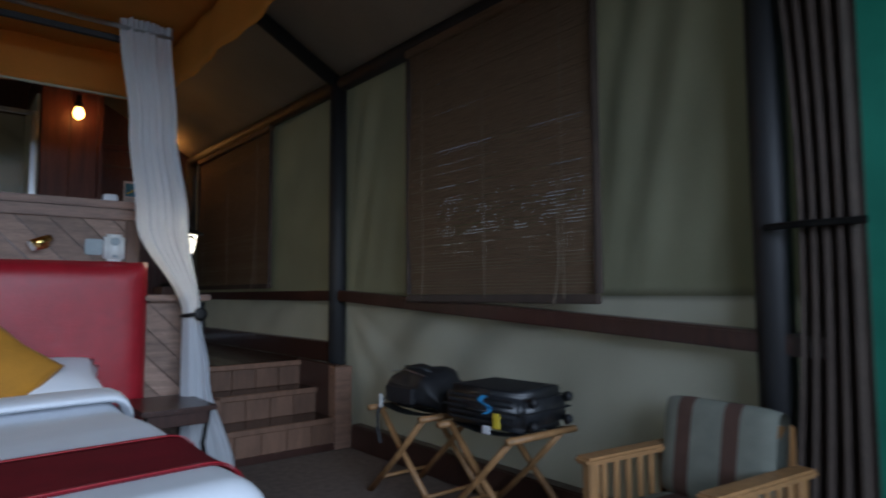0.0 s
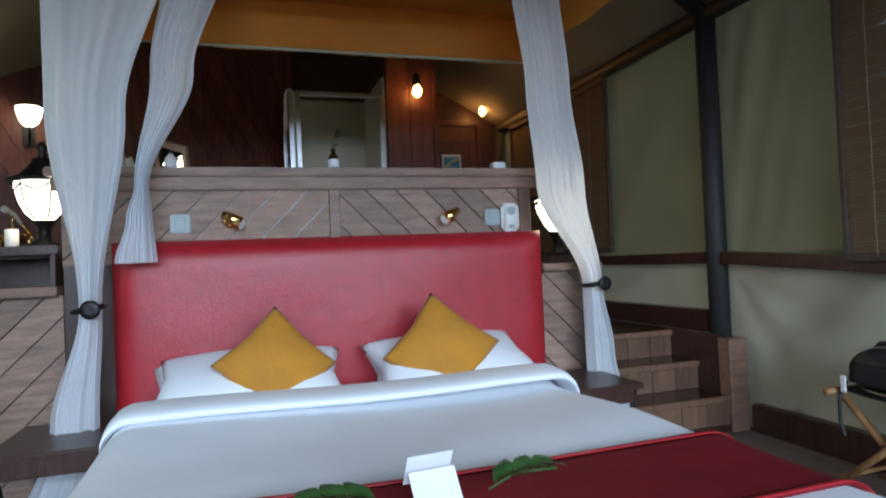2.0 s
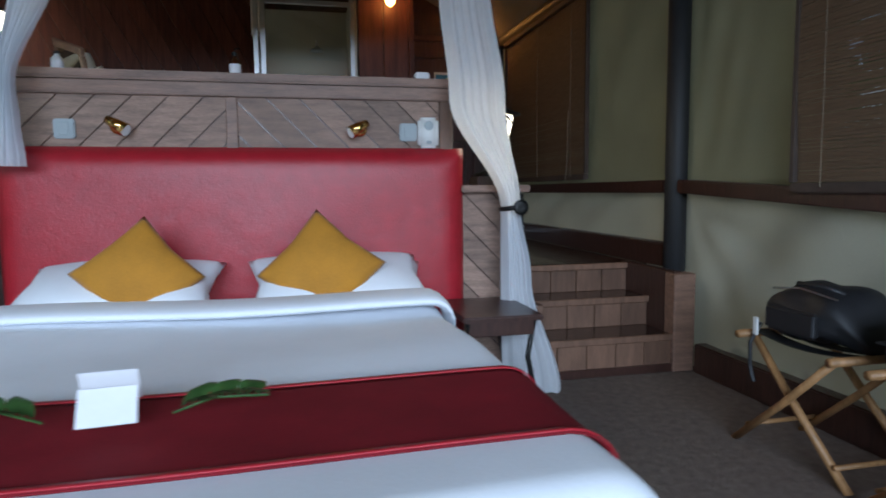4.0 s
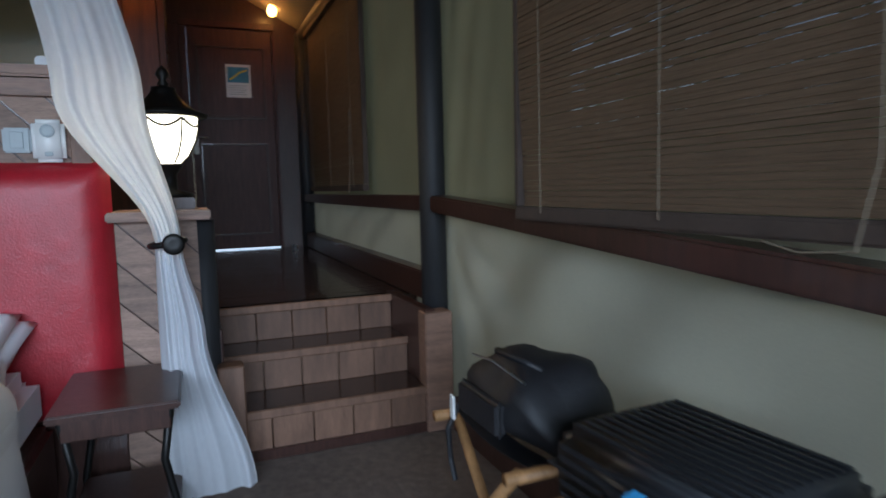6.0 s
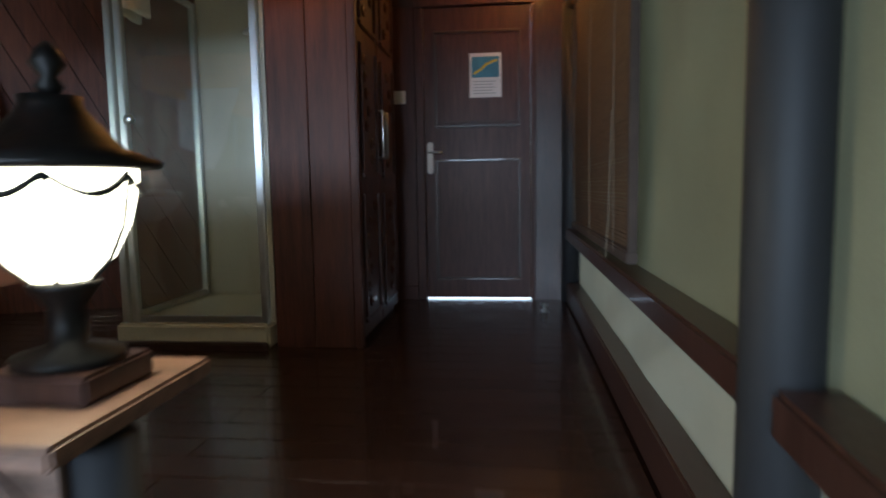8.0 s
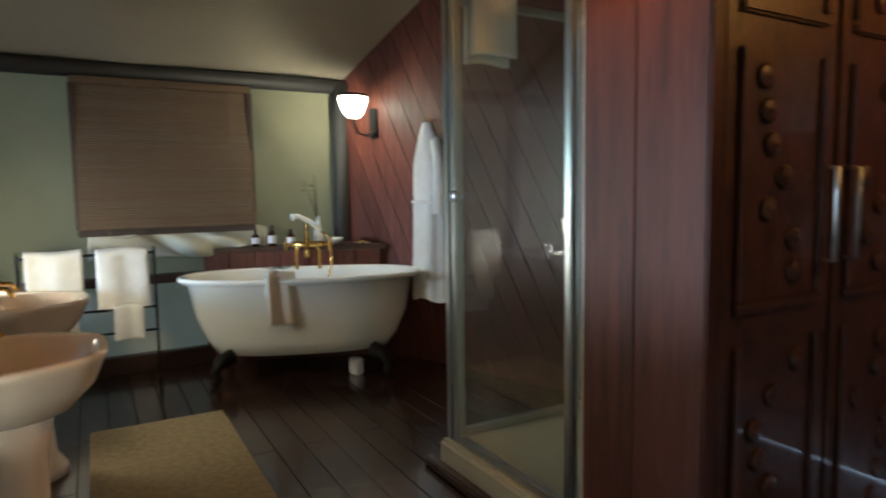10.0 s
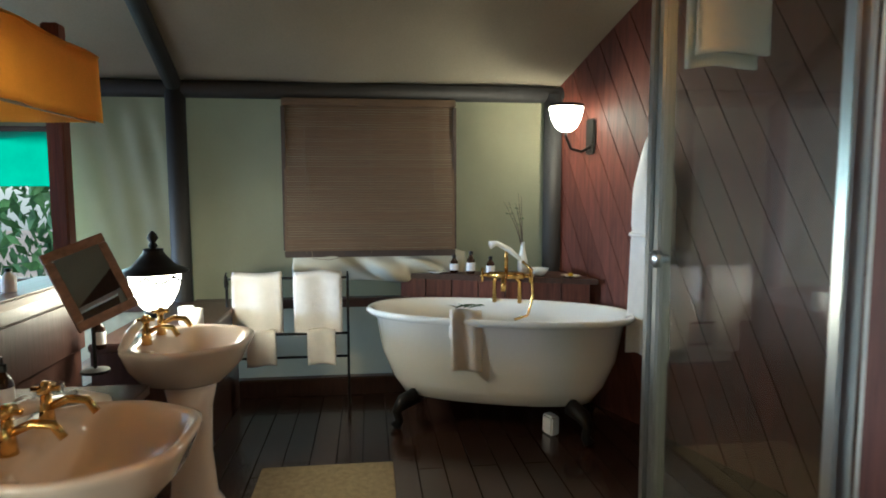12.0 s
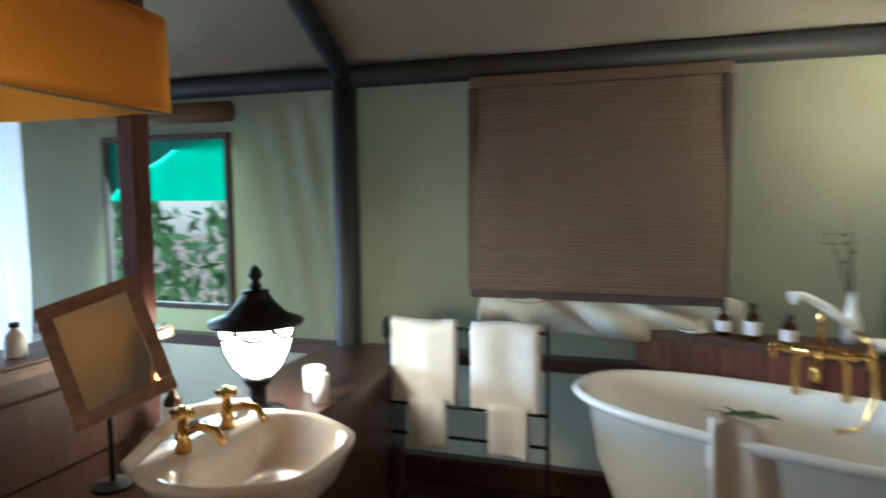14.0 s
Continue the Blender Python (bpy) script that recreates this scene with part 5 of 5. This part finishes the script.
part("gown", sheet(robe_f, 50, 36), M_TOWEL, robe, smooth=True)
part("belt", tube([(0.185 * math.cos(a), -0.10 + 0.095 * math.sin(a), -0.54) for a in [i * math.pi / 10 for i in range(21)]], 0.012, 6), M_TOWEL, robe, smooth=True)
part("sleeve", tube([(0.13, -0.12, -0.12), (0.19, -0.13, -0.30), (0.19, -0.14, -0.62)], [0.05, 0.065, 0.07], 12), M_TOWEL, robe, smooth=True)
part("hook", tube([(0, -0.002, 0.03), (0, -0.06, 0.02), (0, -0.09, -0.01), (0, -0.10, 0.04)], 0.008, 8), M_BRASS, robe, "brass hook", smooth=True)

robe.scale = (0.70, 0.85, 0.97)

bunch = thing("canvas_flap", "bunched cream canvas flap gathered below the bathroom blind", "canvas", at=(XL + 0.03, 0, 0))


def bunch_f(u, v):
    t = v * math.pi
    w = 0.03 + 0.025 * math.sin(11 * u + 1) + 0.018 * math.sin(23 * u + 4 * v)
    return (0.012 + w * math.sin(t) + 0.010 * math.sin(31 * u + 7 * v), 0.92 + 1.14 * u, 1.33 + 0.17 * v + 0.018 * math.sin(9 * u) + 0.012 * math.sin(17 * u + 5 * v))


part("cloth", sheet(bunch_f, 90, 18, 0.006), M_CANVAS_LOW, bunch, smooth=True)
rug = mesh_ob("bath_mat", box(-1.27, 0.22, 0.88, 1.52, P + 0.001, P + 0.016, 0.005, 2), M_MAT)
tagged(rug, "woven beige jute mat on the dark board floor", "bath mat")
bxx = thing("soap_box", "small white carton beside the bathtub foot", "box", at=(-1.56, 2.42, P), rz=20)
part("carton", box(-0.045, 0.045, -0.03, 0.03, 0, 0.11, 0.01, 2), M_PAPER, bxx)

for i, (x, y, h, mm, lab) in enumerate(((-2.36, 1.98, 0.12, M_AMBER, "small brown bottle with white label on the bath shelf"), (-2.28, 2.08, 0.15, M_AMBER, "tall brown bottle with white label on the bath shelf"), (-2.22, 2.20, 0.12, M_AMBER, "brown bottle with white label beside the bath mixer"))):
    bottle("bottle", x, y, DZ, h, 0.028, mm, lab)
ds = thing("soap_dish", "small white soap dish on the bath shelf", "dish", at=(-2.35, 1.86, DZ))
part("dish", lathe([(0.03, 0), (0.055, 0.012), (0.058, 0.018), (0.045, 0.012), (0.02, 0.008)], 20), M_ENAMEL, ds, smooth=True)
bw = thing("glass_bowl", "cut glass bowl with white bath salts on the shelf", "bowl", at=(-2.13, 2.50, DZ))
part("bowl", lathe([(0.03, 0), (0.05, 0.02), (0.065, 0.05), (0.06, 0.05), (0.045, 0.025), (0.02, 0.012)], 12), M_ENAMEL, bw, smooth=True)
pl = thing("saucer", "small saucer with a yellow soap on the shelf", "dish", at=(-2.03, 2.68, DZ))
part("plate", lathe([(0.03, 0), (0.065, 0.014), (0.06, 0.012), (0.02, 0.006)], 20), M_ENAMEL, pl, smooth=True)
part("soap", box(-0.022, 0.022, -0.015, 0.015, 0.008, 0.024, 0.006, 2), M_YELLOW, pl, "yellow soap bar")
vs = thing("vase", "slim white vase with dry twigs on the bath shelf", "vase", at=(-2.32, 2.44, DZ))
part("vessel", lathe([(0.03, 0), (0.036, 0.03), (0.034, 0.08), (0.016, 0.15), (0.014, 0.20), (0.018, 0.205)], 18), M_ENAMEL, vs, smooth=True)
rn = random.Random(9)
for i in range(5):
    dx, dy = rn.uniform(-0.05, 0.12), rn.uniform(-0.16, 0.12)
    tw = part("twig", tube([(0, 0, 0.15), (dx * 0.4, dy * 0.4, 0.32), (dx, dy, 0.45 + 0.1 * rn.random())], [0.003, 0.002, 0.001], 5), M_DARK, vs)
    for k in range(4):
        t = 0.5 + 0.12 * k
        lf = sheet(lambda u, v: (u * 0.03, (v - 0.5) * 0.014 * math.sin(math.pi * u), 0), 4, 2)
        lf.transform(pose(dx * t, dy * t, 0.17 + 0.30 * t, 20, -20, rn.uniform(0, 360)))
        part("leaf", lf, M_LEAF, tw)
sprig = thing("leaf_sprig", "green sprig laid over the towel on the bath rim", "leaves", "sprigs", at=(-1.535, 1.93, P + 0.73), rz=80)
for i in range(10):
    lf = sheet(lambda u, v: (u * 0.075, (v - 0.5) * 0.028 * math.sin(math.pi * min(1, u * 0.95 + 0.05)), 0.01 * math.sin(3 * u)), 5, 2)
    lf.transform(pose(-0.06 + 0.012 * i, 0, 0.004 * (i % 3), 10, -10, (i % 2) * 180 + 25 * math.sin(i * 2.1)))
    part("leaf", lf, M_LEAF, sprig, smooth=True)

# on the vanity
mir = thing("vanity_mirror", "tilting mirror in a worn wooden frame on the counter", "mirror", at=(-0.74, 0.36, VZ))
mir.scale = (0.74, 0.74, 0.80)
MM = Matrix.Translation((0, 0.0, 0.44)) @ pose(0, 0, 0, 0, 0, -48) @ pose(0, 0, 0, 20, 0, 0) @ pose(0, 0, 0, 0, 18, 0)
for a in ((-0.16, 0.16, -0.20, -0.155), (-0.16, 0.16, 0.155, 0.20), (-0.16, -0.115, -0.153, 0.153), (0.115, 0.16, -0.153, 0.153)):
    b0 = box(a[0], a[1], -0.012, 0.012, a[2], a[3], 0.004, 2)
    b0.transform(MM)
    part("frame_bar", b0, M_CAP, mir, "worn brown wooden frame")
for yy in (0.006, -0.006):
    b0 = box(-0.114, 0.114, yy - 0.003, yy + 0.003, -0.154, 0.154, 0)
    b0.transform(MM)
    part("glass", b0, M_MIRROR, mir, "silvered mirror glass")
part("stand", tube([(0, 0.0, 0.0), (0, 0.0, 0.44)], 0.010, 8), M_IRON, mir)
part("foot", lathe([(0.07, 0), (0.07, 0.012), (0.02, 0.02)], 20), M_IRON, mir)
bottle("pump_bottle", -0.44 + 0.12, 0.26, VZ, 0.15, 0.03, M_AMBER, "amber pump bottle with white label on the vanity", pump=True)
bottle("bottle", -0.21, 0.24, VZ, 0.09, 0.024, M_PLASTIC, "small white bottle on the vanity")
bottle("pump_bottle", -1.32 + 0.20, 0.22, 1.44 - 0.22, 0.15, 0.028, M_AMBER, "brown pump bottle behind the lantern", pump=True)
for x, y, lab in ((-1.60, 0.46, "white mug on the vanity counter"), (-0.18, 0.50, "clear tumbler on the vanity counter"), (-0.27, 0.42, "clear tumbler on the vanity counter")):
    cup = thing("cup", lab, "cup", "vanity cups", at=(x, y, VZ))
    part("vessel", lathe([(0.032, 0), (0.040, 0.01), (0.042, 0.095), (0.038, 0.095), (0.034, 0.012), (0.01, 0.01)], 20), M_ENAMEL if "mug" in lab else M_GLASS, cup, smooth=True)
    if "mug" in lab:
        part("handle", tube([(0.04, 0, 0.075), (0.065, 0, 0.065), (0.065, 0, 0.035), (0.04, 0, 0.025)], 0.006, 8), M_ENAMEL, cup, smooth=True)
cn = thing("candle", "short white pillar candle on the counter", "candle", at=(-1.50, 0.54, VZ))
part("wax", lathe([(0.03, 0), (0.03, 0.10), (0.024, 0.102), (0.01, 0.098)], 18), M_PLASTIC, cn, smooth=True)
for i, (x, y, a) in enumerate(((-0.22, 0.36, 20), (-0.30, 0.52, 60))):
    b0 = tube([(-0.07, 0, 0.03), (0, 0, 0.031), (0.07, 0, 0.03)], 0.03, 14)
    o = mesh_ob("rolled_towel", b0, M_TOWEL, smooth=True)
    o.matrix_basis = pose(x, y, VZ, 0, 0, a)
    tagged(o, "small rolled white face towel on the vanity", "towel", "face towels")
tp = thing("toilet_roll", "white paper roll on a bent iron wire holder", "paper roll", at=(-0.22, 0.66, P))
part("wire", tube([(0, 0, 0.0), (0.0, 0.02, 0.30), (0.03, 0.03, 0.45), (0.10, 0.03, 0.45)], 0.005, 6), M_IRON, tp)
pts = [(0.10 * math.cos(a) * (1 - a / 16), 0.02, 0.15 + 0.10 * math.sin(a) * (1 - a / 16)) for a in [i * 0.5 for i in range(20)]]
part("scroll", tube(pts, 0.005, 6), M_IRON, tp)
part("foot", lathe([(0.08, 0), (0.08, 0.012), (0.02, 0.02)], 20), M_IRON, tp)

# ---- windows and outside ----
win = thing("window_1", "open tent window with a half-lowered green shade", "window", kind="structure", at=(XL - 0.03, 0, 0))
for y0, y1, z0, z1 in ((-1.37, -1.34, 1.34, 2.32), (-0.53, -0.50, 1.34, 2.32), (-1.339, -0.531, 1.34, 1.37), (-1.339, -0.531, 2.29, 2.32)):
    part("window_frame", box(-0.02, 0.03, y0, y1, z0, z1, 0.004), M_BLIND2, win)
part("shade", sheet(lambda u, v: (0.004 * math.sin(9 * u), -1.339 + 0.808 * u, 1.95 + 0.34 * v), 20, 8, 0.003), M_MESH, win, "sea-green shade cloth")
rollb = thing("rolled_blind", "reed blind rolled up above the tent window", "blind", at=(XL + 0.06, 0, 2.42))
part("roll", tube([(0, -1.42, 0), (0, -0.44, 0)], 0.055, 14), M_BLIND, rollb, smooth=True)

gm = thing("mesh_screen", "sea-green shade cloth screen across the open tent side", "screen", at=(XR + 0.03, 0, 0))
part("cloth", sheet(lambda u, v: (0.02 * math.sin(8 * u + 2 * v), -4.5 + 1.53 * u, ZB * v), 40, 24, 0.003), M_MESH, gm, smooth=True)
dc = thing("door_flap", "dark gathered canvas flap tied beside the corner pole", "curtain", at=(XR - 0.06, -2.93, 0))
part("cloth", sheet(lambda u, v: (0.03 * math.sin(30 * u), -0.14 + 0.26 * u * (1 - 0.3 * math.sin(math.pi * v)), 0.02 + (ZB - 0.04) * v), 50, 20, 0.004), M_BLIND2, dc, smooth=True)
part("tie", tube([(-0.05, -0.16, 1.25), (-0.07, 0.0, 1.25), (-0.05, 0.14, 1.25)], 0.012, 8), M_IRON, dc)


def bush(x, y, h, seed):
    b = thing("shrub", "dense green bush outside the tent", "bush", "bushes outside", at=(x, y, -0.45))
    r = random.Random(seed)
    part("trunk", tube([(0, 0, 0), (0.1, 0.05, h * 0.4), (0.0, 0.1, h * 0.8)], [0.10, 0.07, 0.03], 8), M_DARK, b)
    bm = bmesh.new()
    for i in range(1500):
        a, q, z = r.uniform(0, 6.283), r.random() ** 0.5 * 1.5, r.uniform(0.1, 1.0)
        q *= math.sin(math.pi * min(1, z * 0.9 + 0.12)) * (0.8 + 0.3 * math.sin(3 * a + seed))
        c = Vector((q * math.cos(a), q * math.sin(a), h * z))
        m = Matrix.Translation(c) @ Euler((r.uniform(0, 6), r.uniform(0, 6), r.uniform(0, 6))).to_matrix().to_4x4()
        s = r.uniform(0.05, 0.13)
        bm.faces.new([bm.verts.new(m @ Vector(p)) for p in ((-s, 0, 0), (0, -s * 0.4, 0), (s, 0, 0), (0, s * 0.4, 0))])
    part("foliage", bm, M_ORCHARD, b)["kind"] = "stuff"
    return b


for i, (x, y, h) in enumerate(((-5.0, -1.5, 3.2), (-5.4, 0.6, 3.6), (-4.8, -3.6, 2.8), (5.2, -1.2, 3.4), (5.4, -3.6, 3.2), (-3.5, -15.0, 3.2), (0.6, -16.0, 3.4), (4.2, -14.8, 3.0), (4.4, 0.4, 3.2), (4.5, -2.4, 3.6))):
    bush(x, y, h, i + 3)

# ---- floor boards of the raised level, nearest pieces ----
nb = 22
for k in range(nb):
    y0 = 0.70 + k * 0.134
    ln = [(-2.40, -0.6), (-0.597, 1.0), (1.003, 2.36)] if k % 2 == 0 else [(-2.40, -1.2), (-1.197, 0.4), (0.403, 2.36)]
    for a, b in ln:
        part("board", box(a, b, y0 + 0.002, y0 + 0.132, P - 0.0115, P, 0.002), M_FLOORW, floor_up)
part("board", box(1.44, 2.36, 0.562, 0.699, P - 0.0115, P, 0.002), M_FLOORW, floor_up)
for k in range(4):
    part("board", box(-2.40, 1.385, 0.128 + k * 0.143, 0.128 + k * 0.143 + 0.141, P - 0.0115, P, 0.002), M_FLOORW, floor_up)
